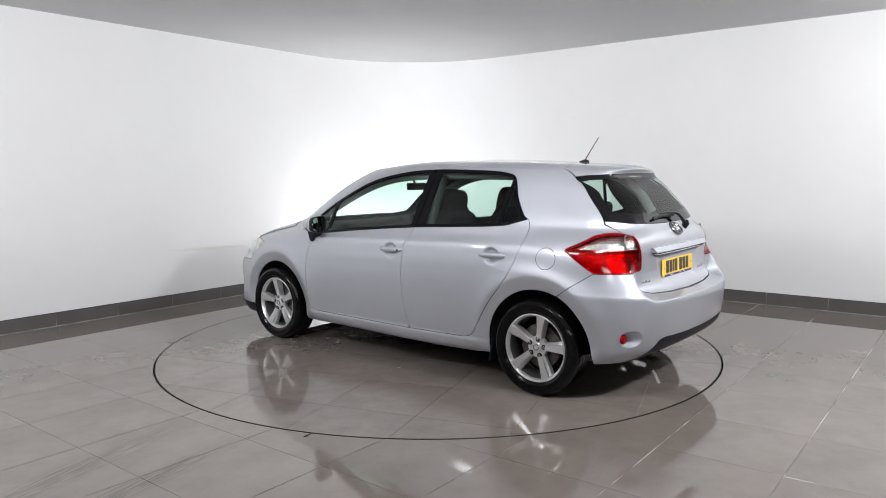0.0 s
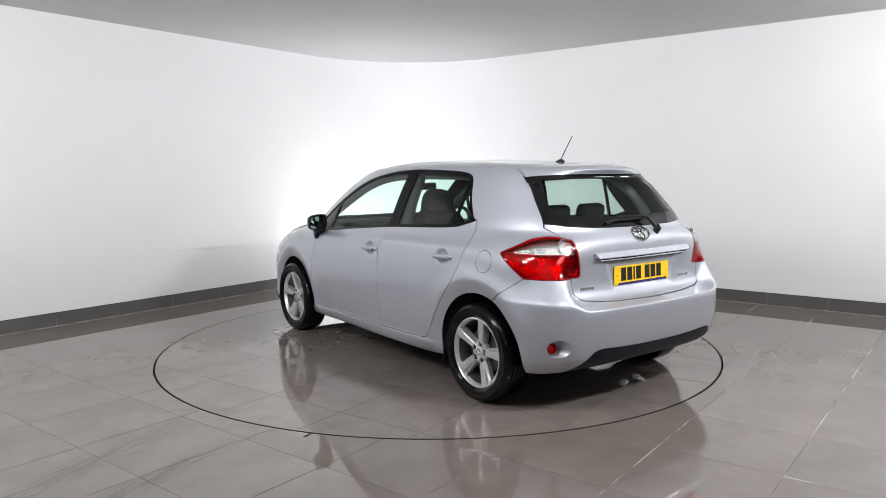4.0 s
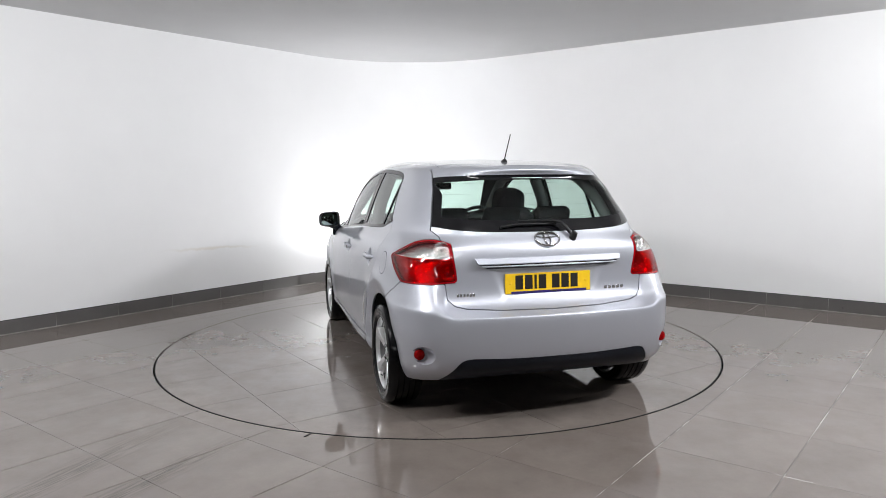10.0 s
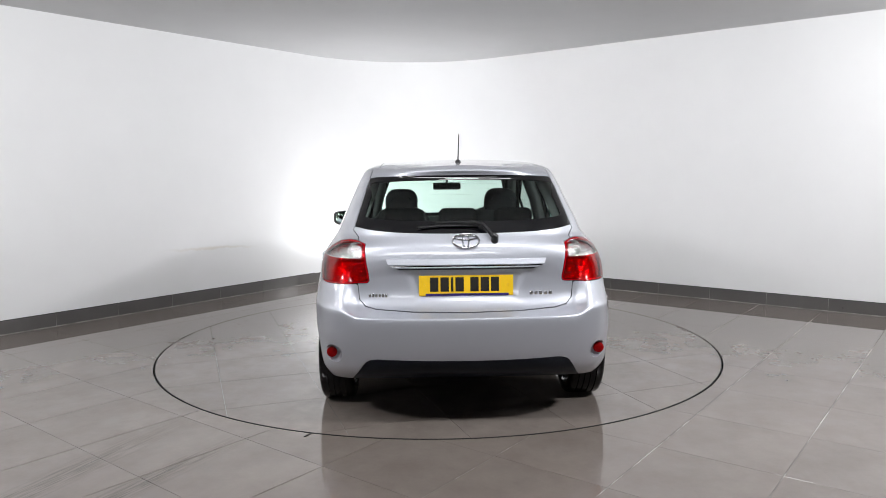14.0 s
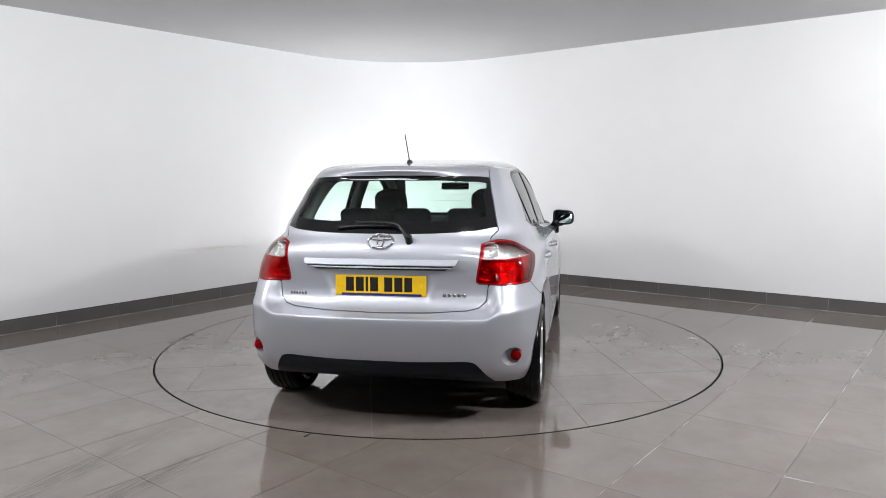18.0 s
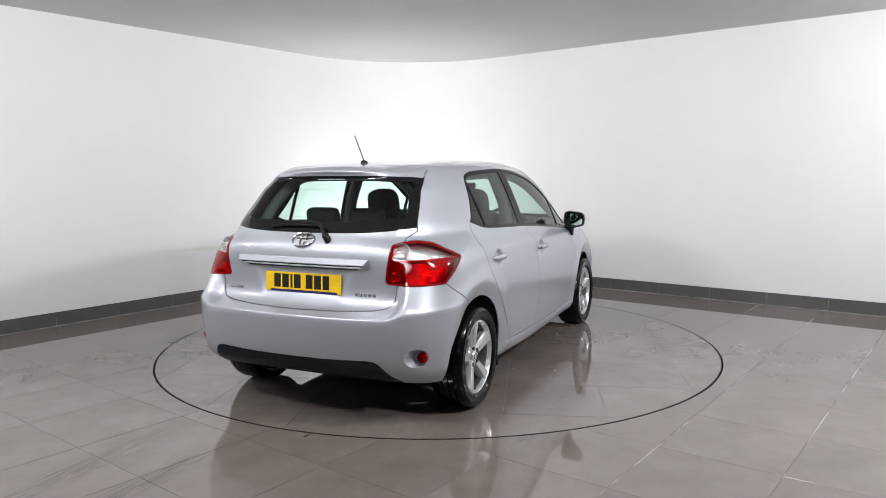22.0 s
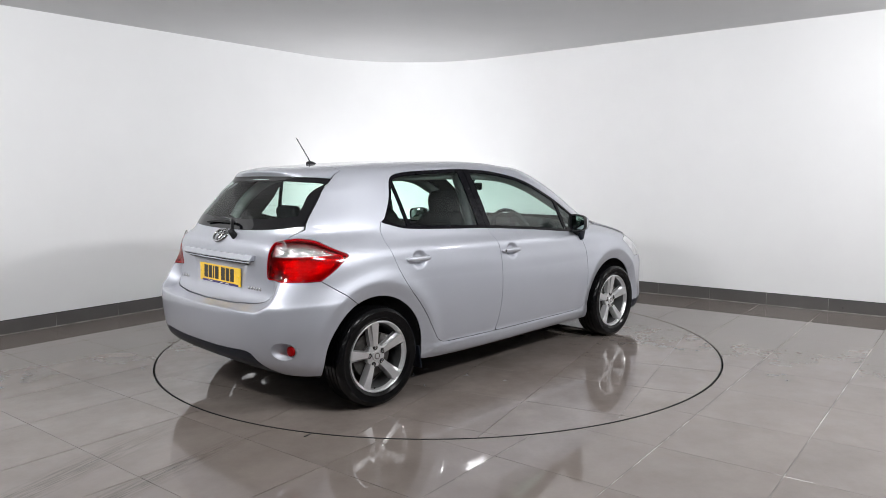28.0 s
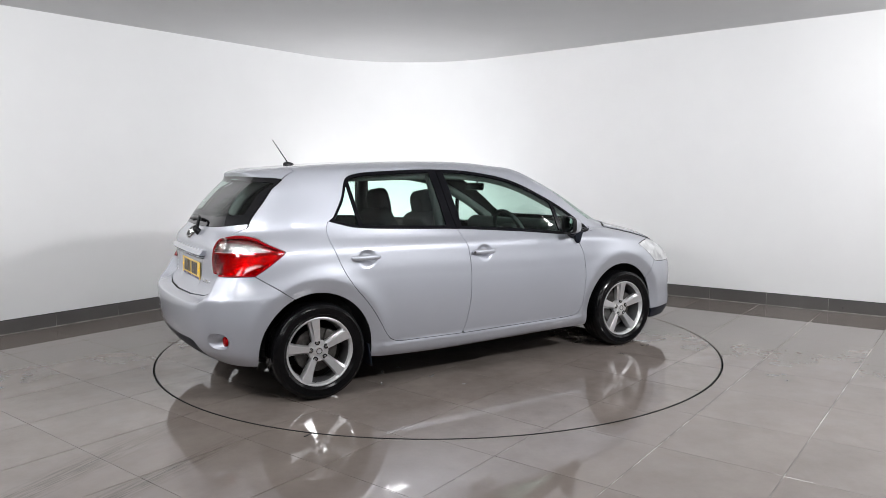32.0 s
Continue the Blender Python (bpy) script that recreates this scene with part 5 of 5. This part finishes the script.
def build_tail(car, tail, bump_ob, surf, lights):
    # body-coloured garnish with a chrome strip over the plate
    def bar(z0, z1, out0, out1, half0, half1, nose=0.5):
        bm = bmesh.new()
        secs = []
        for k in range(33):
            f = k / 16 - 1
            y1, y0 = f * half1, f * half0
            p = surf.back(f * 0.42, 0.94)[0].x
            x = p + 0.012
            secs.append([bm.verts.new(c) for c in ((x, y0, z0), (p - out0, y0, z0), (p - out0 - 0.004, y0 * (1 - nose) + y1 * nose, z0 + (z1 - z0) * nose), (p - out1, y1, z1), (x, y1, z1))])
        for a, b in zip(secs, secs[1:]):
            for i in range(5):
                bm.faces.new((a[i], a[(i + 1) % 5], b[(i + 1) % 5], b[i]))
        bm.faces.new(secs[0])
        bm.faces.new(secs[-1][::-1])
        bmesh.ops.recalc_face_normals(bm, faces=bm.faces[:])
        return bm
    part("garnish", bar(0.9060, 0.938, 0.033, 0.016, 0.426, 0.440, 0.16), PAINT, tail, "silver garnish bar over the number plate", 30)
    part("black_strip", bar(0.8990, 0.9055, 0.024, 0.027, 0.412, 0.423), BORDER_BLACK, tail, "gloss black strip below the garnish", 30)
    part("chrome_strip", bar(0.8895, 0.8985, 0.019, 0.026, 0.392, 0.411), CHROME, tail, "polished chrome strip", 30)
    # black bar in place of the shaded recess under the chrome
    part("handle_recess_shade", bar(0.879, 0.889, 0.008, 0.014, 0.367, 0.390), BLACK_TRIM, tail, "", 30)
    # oval badge: plain rings
    p, n = surf.back(0.0, 1.03)
    tilt = Matrix.Translation(p) @ (Matrix((Vector((0, -1, 0)), n.cross(Vector((0, -1, 0))), n)).transposed().to_4x4())

    def oval(a, b, w, h, cx=0.0, cy=0.0):
        bm = bmesh.new()
        rings = []
        for grow, z in ((0, 0), (-w * 0.02, h * 0.5), (-w * 0.12, h * 0.9), (-w * 0.3, h * 1.2), (-w * 0.5, h * 1.3), (-w * 0.7, h * 1.2), (-w * 0.88, h * 0.9), (-w * 0.98, h * 0.5), (-w, 0)):
            rings.append([bm.verts.new((cx + (a + grow) * math.cos(2 * math.pi * k / 56), cy + (b + grow) * math.sin(2 * math.pi * k / 56), z)) for k in range(56)])
        for s, t in zip(rings, rings[1:]):
            for k in range(56):
                bm.faces.new((s[k], s[(k + 1) % 56], t[(k + 1) % 56], t[k]))
        bmesh.ops.recalc_face_normals(bm, faces=bm.faces[:])
        bm.transform(tilt)
        return bm
    badge = part("badge", oval(0.079, 0.053, 0.012, 0.010), BADGE_CHROME, tail, "oval chrome badge", 50)
    part("badge_ring", oval(0.023, 0.048, 0.010, 0.010), BADGE_CHROME, badge, "", 50)
    part("badge_ring", oval(0.066, 0.019, 0.010, 0.0095, 0, 0.020), BADGE_CHROME, badge, "", 50)
    # name badges as plain bars
    for y, z, w in ((0.487, 0.737, 0.108), (-0.415, 0.742, 0.135)):
        q, m = surf.back(y, z)
        turn = pose(q.x - 0.001, y, z, 0, 0, -math.degrees(math.atan2(m.y, -m.x)))
        name = empty("name_badge", tail)
        tagged(name, "small chrome name badge on the tailgate")
        n = 5 if y < 0 else 6
        for k in range(n):
            part("bar", box(0.005, w / n * 0.70, 0.020, turn @ pose(0, (k + 0.5 - n / 2) * w / n, 0), 0.002), LAMP_CHROME, name, smooth=40)
    # number plate with its characters as bars
    px = surf.back(0.0, 0.79)[0].x - 0.004
    set_in = pose(px, 0, 0.7885, 0, 2.5, 0)
    plate = part("number_plate", box(0.004, 0.522, 0.113, set_in, 0.0015, 1), PLATE_YELLOW, tail, "yellow rear number plate")
    y = 0.2
    for k, w in enumerate((0.046, 0.046, 0.014, 0.046, 0.046, 0.046, 0.044)):
        y -= w / 2
        part("plate_bar", box(0.002, w, 0.079, set_in @ pose(-0.0024, y, 0.0065)), PLATE_INK, plate)
        y -= w / 2 + (0.036 if k == 3 else 0.0115)
    part("plate_border", box(0.002, 0.46, 0.013, set_in @ pose(-0.0024, -0.005, -0.050)), PLATE_BLUE, plate, "dark blue strip at the foot of the plate")
    for yy in (0.115, -0.03, -0.10):
        part("plate_text", box(0.001, 0.055 if yy > 0 else 0.045, 0.0045, set_in @ pose(-0.0036, yy, -0.050)), CHROME, plate)
    for yy in (0.228, -0.232):
        part("plate_screw", box(0.004, 0.013, 0.013, set_in @ pose(-0.003, yy, 0.0015), 0.0045, 3), PLATE_YELLOW, plate, smooth=40)
    # reflectors in their pockets
    py, pz, pr = POCKET
    near = (surf.v[:, 0] < -1.6) & (np.hypot(surf.v[:, 1] - py, surf.v[:, 2] - pz) < pr + 0.03)
    dy, dz = surf.v[near, 1] - py, surf.v[near, 2] - pz
    terms = lambda a, b: np.stack((np.ones_like(a), a, b, a * a, a * b, b * b, a ** 3, a * a * b), -1)
    fit = np.linalg.lstsq(terms(dy, dz), surf.v[near, 0], rcond=None)[0]
    for sgn in (1, -1):
        bowl = bmesh.new()
        rings = []
        ang = np.linspace(0, 2 * math.pi, 49)[:-1]
        for scale, depth in ((1.012, -0.0008), (0.975, 0.0025), (0.94, 0.010), (0.88, 0.5), (0.82, 0.93), (0.76, 1.0), (0.02, 1.0)):
            a, b = pr * scale * np.cos(ang), pr * scale * np.sin(ang)
            x = terms(a, b) @ fit
            x = x + depth if depth < 0.05 else np.maximum(x + 0.010, x + depth * (-1.850 + 0.04 * (py + a - 0.733) - x))
            rings.append([bowl.verts.new(c) for c in zip(x, sgn * (py + a + 0.008 * (depth > 0.05)), pz + b - 0.003 * (depth > 0.05))])
        for a, b in zip(rings, rings[1:]):
            for k in range(48):
                bowl.faces.new((a[k], a[(k + 1) % 48], b[(k + 1) % 48], b[k]))
        bmesh.ops.recalc_face_normals(bowl, faces=bowl.faces[:])
        if sum((f.normal.x for f in bowl.faces if abs(f.normal.x) > 0.9)) > 0:
            bmesh.ops.reverse_faces(bowl, faces=bowl.faces[:])
        pocket = part("reflector_pocket", bowl, PAINT, bump_ob, "silver round pocket in the bumper", 60)
        disc = lathe([(0.0, 0.012), (0.023, 0.011), (0.028, 0.008), (0.030, -0.006)], 32)
        disc.transform(Matrix.Translation((-1.854, sgn * 0.750, 0.421)) @ Vector((0, 1, 0)).rotation_difference(Vector((-1.0, 0.04 * sgn, 0.03))).to_matrix().to_4x4())
        part("reflector", disc, REFLECTOR, pocket, "round red reflector", 40)
    # round bowls and bulbs inside the rear lamps
    for yy, zz, rad, label in ((0.606, 0.984, 0.046, "round silver bowl of the reversing lamp"), (0.585, 0.866, 0.050, "round silver bowl of the brake lamp")):
        p0, n0 = surf.back(yy, zz)
        turn = Vector((0, 1, 0)).rotation_difference(n0.lerp(Vector((-1, 0, 0)), 0.5).normalized()).to_matrix().to_4x4()

        def bowl_mesh():
            bm = lathe([(rad, -0.010), (rad * 0.96, -0.0095), (rad * 0.9, -0.013), (rad * 0.72, -0.020), (rad * 0.45, -0.026), (0.0, -0.028)], 36)
            bm.transform(Matrix.Translation(p0) @ turn)
            return bm

        def bulb_mesh():
            bm = lathe([(0.0, -0.008), (0.006, -0.0095), (0.009, -0.014), (0.008, -0.026)], 16)
            bm.transform(Matrix.Translation(p0) @ turn)
            return bm
        sided(bowl_mesh, "lamp_bowl", LAMP_BOWL, lights, label, 60)
        sided(bulb_mesh, "bulb", CHROME, lights, "small glass bulb", 60)
    # wiper
    def on_glass(yy, zz, off):
        q, m = surf.back(yy, zz)
        return q + m * off
    arm = part("wiper", tube([on_glass(-0.150, 1.044, 0.022), on_glass(-0.125, 1.075, 0.034), on_glass(-0.095, 1.100, 0.036), on_glass(-0.05, 1.114, 0.034), on_glass(0.05, 1.122, 0.030), on_glass(0.16, 1.118, 0.026)], 0.0125, 10, 0.45), BLACK_TRIM, tail, "black rear wiper arm and blade", 40)
    part("wiper_cap", tube([on_glass(-0.158, 1.034, -0.005), on_glass(-0.155, 1.038, 0.03), on_glass(-0.150, 1.044, 0.034)], 0.022, 14, 0.8), BLACK_TRIM, arm, smooth=50)
    part("wiper_blade", tube([on_glass(0.265, 1.098, 0.010), on_glass(0.15, 1.106, 0.012), on_glass(0.0, 1.110, 0.013), on_glass(-0.075, 1.106, 0.012)], 0.0085, 8), BLACK_TRIM, arm, smooth=50)
    # high brake lamp behind the glass
    q = surf.back(0, 1.380)[0]
    part("brake_lamp", box(0.012, 0.20, 0.018, pose(q.x + 0.006, 0, 1.377, 0, 25, 0), 0.003), BRAKE_LENS, tail, "high brake lamp at the top of the glass")
    return plate


def build_side_fittings(car, doors_f, doors_r, surf, skin):
    for x, z, doors in ((-0.072, 0.858, doors_f), (-0.975, 0.876, doors_r)):
        p, n = surf.side(x, z + 0.06)
        p = Vector((x, (p.y + surf.side(x, z - 0.06)[0].y) / 2, z))
        turn = math.degrees(math.atan2(-n.x, n.y))
        m = Matrix.Translation(p) @ pose(0, 0, 0, 0, 0, turn)

        def grip():
            bm = bmesh.new()
            secs = []
            for k in range(25):
                f = k / 12 - 1
                w = 0.0165 * (1 - abs(f) ** 6) ** 0.5 + 0.0005
                out = 0.008 + 0.033 * (1 - abs(f) ** 4)
                d = 0.013
                secs.append([bm.verts.new(m @ Vector((-0.005 + f * 0.104, out - d + d * math.cos(a) * (1 if math.cos(a) > 0 else 0.6), w * math.sin(a)))) for a in np.linspace(0, 2 * math.pi, 13)[:-1]])
            for a, b in zip(secs, secs[1:]):
                for i in range(12):
                    bm.faces.new((a[i], a[(i + 1) % 12], b[(i + 1) % 12], b[i]))
            bm.faces.new(secs[0])
            bm.faces.new(secs[-1])
            bmesh.ops.recalc_face_normals(bm, faces=bm.faces[:])
            return bm
        sided(grip, "door_handle", PAINT, doors, "silver pull door handle", 50)
        if doors is doors_f:
            def lock():
                return prism(superellipse(0.009, 0.009, 2, 16), 0.004, 0.001, m @ Matrix.Translation((-0.095, 0.030, 0.0)) @ FACING_LEFT)
            sided(lock, "key_lock", DARK_METAL, doors)

    # door mirrors
    def shell(grow=1.0, cut_back=0.0):
        bm = bmesh.new()
        secs = []
        for k, f in enumerate(np.linspace(0, 1, 14)):
            s = math.sqrt(max(0.0, 1 - (f * 0.985) ** 2.6))
            row = []
            for a, b in superellipse(0.088 * s * grow + 0.001, 0.070 * s * grow + 0.001, 3.8, 28):
                taper = 1 - 0.20 * (0.5 + a / 0.2)
                row.append(bm.verts.new((0.655 + 0.115 * f - 0.02 * a / 0.1 - cut_back, 0.916 + a - 0.012 * f, 1.012 + b * taper - 0.01 * f)))
            secs.append(row)
        for a, b in zip(secs, secs[1:]):
            for i in range(28):
                bm.faces.new((a[i], a[(i + 1) % 28], b[(i + 1) % 28], b[i]))
        bm.faces.new(secs[-1])
        bmesh.ops.recalc_face_normals(bm, faces=bm.faces[:])
        return bm

    def mirror_glass(turn_in):
        pts = [(a, b * (1 - 0.20 * (0.5 + a / 0.2))) for a, b in superellipse(0.079, 0.062, 3.8, 28)]
        bm = prism(pts, 0.006, 0.001)
        bm.transform(Matrix.Translation((0.668, 0.916, 1.012)) @ pose(0, 0, 0, 0, 0, turn_in) @ FACING_BACK)
        return bm

    def bezel():
        bm = bmesh.new()
        rings = []
        for g, back in ((1.0, -0.018), (1.02, -0.010), (1.0, 0.012), (0.93, 0.014), (0.90, 0.004), (0.90, -0.02)):
            rings.append([bm.verts.new((0.655 - 0.02 * a / 0.1 - back, 0.916 + a * g, 1.012 + b * g * (1 - 0.20 * (0.5 + a / 0.2)))) for a, b in superellipse(0.090, 0.072, 3.8, 28)])
        for a, b in zip(rings, rings[1:]):
            for i in range(28):
                bm.faces.new((a[i], a[(i + 1) % 28], b[(i + 1) % 28], b[i]))
        bmesh.ops.recalc_face_normals(bm, faces=bm.faces[:])
        return bm

    def stalk():
        return tube([(0.785, 0.800, 0.865), (0.775, 0.812, 0.905), (0.745, 0.845, 0.950), (0.71, 0.890, 0.975)], 0.020, 12, 2.2)

    def foot():
        y = surf.side(0.78, 0.90)[0].y
        return prism([(0.735, 0.965), (0.845, 0.955), (0.815, 0.868), (0.785, 0.862)], 0.040, 0.010, Matrix.Translation((0, y - 0.012, 0)) @ FACING_LEFT, 3)

    def indicator():
        return box(0.055, 0.016, 0.034, pose(0.705, 0.992, 1.012, 0, 0, 12), 0.006)
    mirrors = sided(shell, "door_mirror", PAINT, doors_f, "silver-backed door mirror", 50)
    sided(bezel, "mirror_bezel", BLACK_TRIM, mirrors, "", 50)
    part("mirror_glass", mirror_glass(22), MIRROR, mirrors[0], "mirror glass", 50)
    part("mirror_glass", flip(mirror_glass(18)), MIRROR, mirrors[1], "mirror glass", 50)
    sided(stalk, "mirror_stalk", BLACK_PLASTIC, mirrors, "", 50)
    sided(foot, "mirror_foot", BLACK_PLASTIC, mirrors, "", 50)
    sided(indicator, "indicator", CLEAR_LENS, mirrors, "clear side indicator", 50)

    # fuel flap on the left flank
    disc = lambda s: np.where(s.v[:, 1] > 0.4, np.hypot(s.v[:, 0] + 1.377, s.v[:, 2] - 0.876), 9.0)
    near = cut(skin, disc(skin) - 0.068)[0]
    flap, ring = cut(near, disc(near) - 0.0645)
    flap_ob = sheet("fuel_flap", flap.moved(0.0012), PAINT, car, "round silver fuel flap", 0.0)
    sheet("flap_gap", ring.moved(0.0006), UNDERBODY, flap_ob, "", 0.0)
    # aerial
    fin = bmesh.new()
    secs = []
    for f in np.linspace(0, 1, 9):
        w, h = 0.021 * math.sin(math.pi * (0.12 + 0.80 * f)), 0.030 * math.sin(math.pi * (0.06 + 0.62 * (1 - f)))
        secs.append([fin.verts.new((-1.215 + 0.085 * f, w * math.cos(a), 1.462 + 0.008 * f + h * max(0, math.sin(a)))) for a in np.linspace(-0.3, math.pi + 0.3, 10)])
    for a, b in zip(secs, secs[1:]):
        for i in range(9):
            fin.faces.new((a[i], a[i + 1], b[i + 1], b[i]))
    fin.faces.new(secs[0])
    fin.faces.new(secs[-1])
    bmesh.ops.recalc_face_normals(fin, faces=fin.faces[:])
    base = part("aerial", fin, BLACK_TRIM, car, "short black roof aerial", 50)
    part("aerial_rod", tube([(-1.185, 0, 1.488), (-1.20, 0, 1.515), (-1.288, 0, 1.646)], 0.0045, 8, 0.65), BLACK_TRIM, base, smooth=50)


def build_interior(car):
    def seat(y, front=True):
        ob = empty("front_seat", car)
        part("cushion", box(0.50, 0.50, 0.17, pose(0.12, y, 0.50, 0, -8, 0), 0.06, 4), FABRIC, ob, smooth=50)
        back = prism([(-0.25, 0), (0.25, 0), (0.265, 0.30), (0.245, 0.48), (0.19, 0.62), (0.13, 0.665), (-0.13, 0.665), (-0.19, 0.62), (-0.245, 0.48), (-0.265, 0.30)], 0.13, 0.045, Matrix.Translation((-0.05, y, 0.52)) @ pose(0, 0, 0, 0, -20, 0) @ FACING_BACK, 4)
        part("backrest", back, FABRIC, ob, smooth=50)
        head = prism(superellipse(0.122, 0.115, 3.0, 30), 0.11, 0.045, Matrix.Translation((-0.235, y, 1.175)) @ pose(0, 0, 0, 0, -12, 0) @ FACING_BACK, 4)
        part("headrest", head, FABRIC, ob, smooth=50)
        for d in (-0.05, 0.05):
            part("headrest_post", tube([(-0.265, y + d, 1.03), (-0.285, y + d, 1.13)], 0.007, 8), CHROME, ob)
        tagged(ob, "dark fabric front seat with headrest")
    seat(0.38)
    seat(-0.38)
    bench = empty("rear_seat", car)
    part("cushion", box(0.52, 1.26, 0.18, pose(-0.72, 0, 0.50, 0, -6, 0), 0.06, 4), FABRIC, bench, smooth=50)
    part("backrest", box(0.13, 1.24, 0.58, pose(-1.05, 0, 0.80, 0, -15, 0), 0.05, 4), FABRIC, bench, smooth=50)
    for y in (-0.36, 0, 0.36):
        part("headrest", box(0.09, 0.25, 0.13, pose(-1.135, y, 1.115, 0, -12, 0), 0.04, 4), FABRIC, bench, smooth=50)
    tagged(bench, "dark fabric rear bench with low headrests")
    part("parcel_shelf", box(0.55, 1.10, 0.03, pose(-1.44, 0, 0.985), 0.01), DASH, car, "black parcel shelf", 40)
    dash = part("dashboard", box(0.50, 1.36, 0.30, pose(1.0, 0, 0.845, 0, 6, 0), 0.08, 5), DASH, car, "dark dashboard", 50)
    part("instrument_hood", box(0.18, 0.34, 0.09, pose(0.76, -0.37, 0.985, 0, 8, 0), 0.035, 4), DASH, dash, smooth=50)
    part("console", box(1.0, 0.20, 0.30, pose(0.35, 0, 0.48), 0.04, 3), DASH, car, "dark centre console", 50)
    ring = bmesh.new()
    rows = []
    for k in range(40):
        a = 2 * math.pi * k / 40
        rows.append([ring.verts.new(((0.185 + 0.016 * math.cos(b)) * math.cos(a), (0.185 + 0.016 * math.cos(b)) * math.sin(a), 0.016 * math.sin(b))) for b in np.linspace(0, 2 * math.pi, 11)[:-1]])
    for k in range(40):
        a, b = rows[k], rows[(k + 1) % 40]
        for i in range(10):
            ring.faces.new((a[i], a[(i + 1) % 10], b[(i + 1) % 10], b[i]))
    place = Matrix.Translation((0.52, -0.37, 0.935)) @ pose(0, 0, 0, 0, 64, 0)
    add(ring, box(0.07, 0.35, 0.018, None, 0.008))
    add(ring, box(0.18, 0.05, 0.018, pose(0.09, 0, 0), 0.008))
    add(ring, box(0.13, 0.15, 0.05, pose(0, 0, 0.01), 0.02, 3))
    bmesh.ops.recalc_face_normals(ring, faces=ring.faces[:])
    ring.transform(place)
    part("steering_wheel", ring, DASH, car, "black steering wheel", 50)
    mirror = part("interior_mirror", box(0.03, 0.24, 0.062, pose(0.425, 0, 1.292, 0, 8, 0), 0.014, 3), BLACK_TRIM, car, "black interior mirror", 50)
    part("mirror_stem", tube([(0.44, 0, 1.305), (0.47, 0, 1.37), (0.50, 0, 1.41)], 0.010, 8), BLACK_TRIM, mirror, smooth=50)
    for s in (1, -1):
        part("pillar_trim", tube([(-0.30, s * 0.70, 0.95), (-0.32, s * 0.645, 1.2), (-0.33, s * 0.57, 1.39)], 0.045, 10), DASH, car, "", 50)
        rail = curve([(1.02, s * 0.655, 0.99), (0.72, s * 0.605, 1.16), (0.42, s * 0.565, 1.30), (0.12, s * 0.535, 1.375), (-0.3, s * 0.525, 1.395), (-0.85, s * 0.52, 1.39), (-1.15, s * 0.525, 1.375), (-1.34, s * 0.565, 1.25), (-1.43, s * 0.62, 1.10)], 4)
        part("roof_rail", tube(rail, 0.036, 10), PILLAR_CLOTH, car, "grey inner trim of roof rail and pillars", 50)
    part("screen_header", tube([(0.36, -0.50, 1.385), (0.42, -0.25, 1.405), (0.44, 0, 1.408), (0.42, 0.25, 1.405), (0.36, 0.50, 1.385)], 0.03, 10), PILLAR_CLOTH, car, "", 50)
    part("cabin_floor", box(2.6, 1.3, 0.03, pose(-0.2, 0, 0.33), 0.005), FABRIC, car, "dark cabin carpet")



# ---- build ----
build_walls()
build_floor()
turntable = build_turntable()
build_skirting()
hatchback, tail, bump_ob, doors_f, doors_r, lights, q_at, skin = build_car()
surf = Surface(skin)
build_running_gear(hatchback, surf)
build_tail(hatchback, tail, bump_ob, surf, lights)
build_side_fittings(hatchback, doors_f, doors_r, surf, skin)
build_interior(hatchback)
strip = tagged(part("rubber_strip", box(0.054, 0.012, 0.004, pose(0, 0, 0.002), 0.0012), STRIP, smooth=40), "short dark rubber strip on the floor beside the turntable", "rubber strip")
strip.matrix_basis = pose(-0.714, -2.150, 0.0, 0, 0, 62)


def motions():
    """The disc turns at an even pace and carries the car round with it."""
    spin, ride = [], []
    for k in range(33):
        a = heading(k)
        c, s = math.cos(radians(a)), math.sin(radians(a))
        spin.append((k, pose(0, 0, 0, 0, 0, a)))
        ride.append((k, pose(-0.116 * c + 0.092 * s, -0.116 * s - 0.092 * c, 0, 0, 0, a)))
    walk(turntable, spin)
    walk(hatchback, ride)


motions()
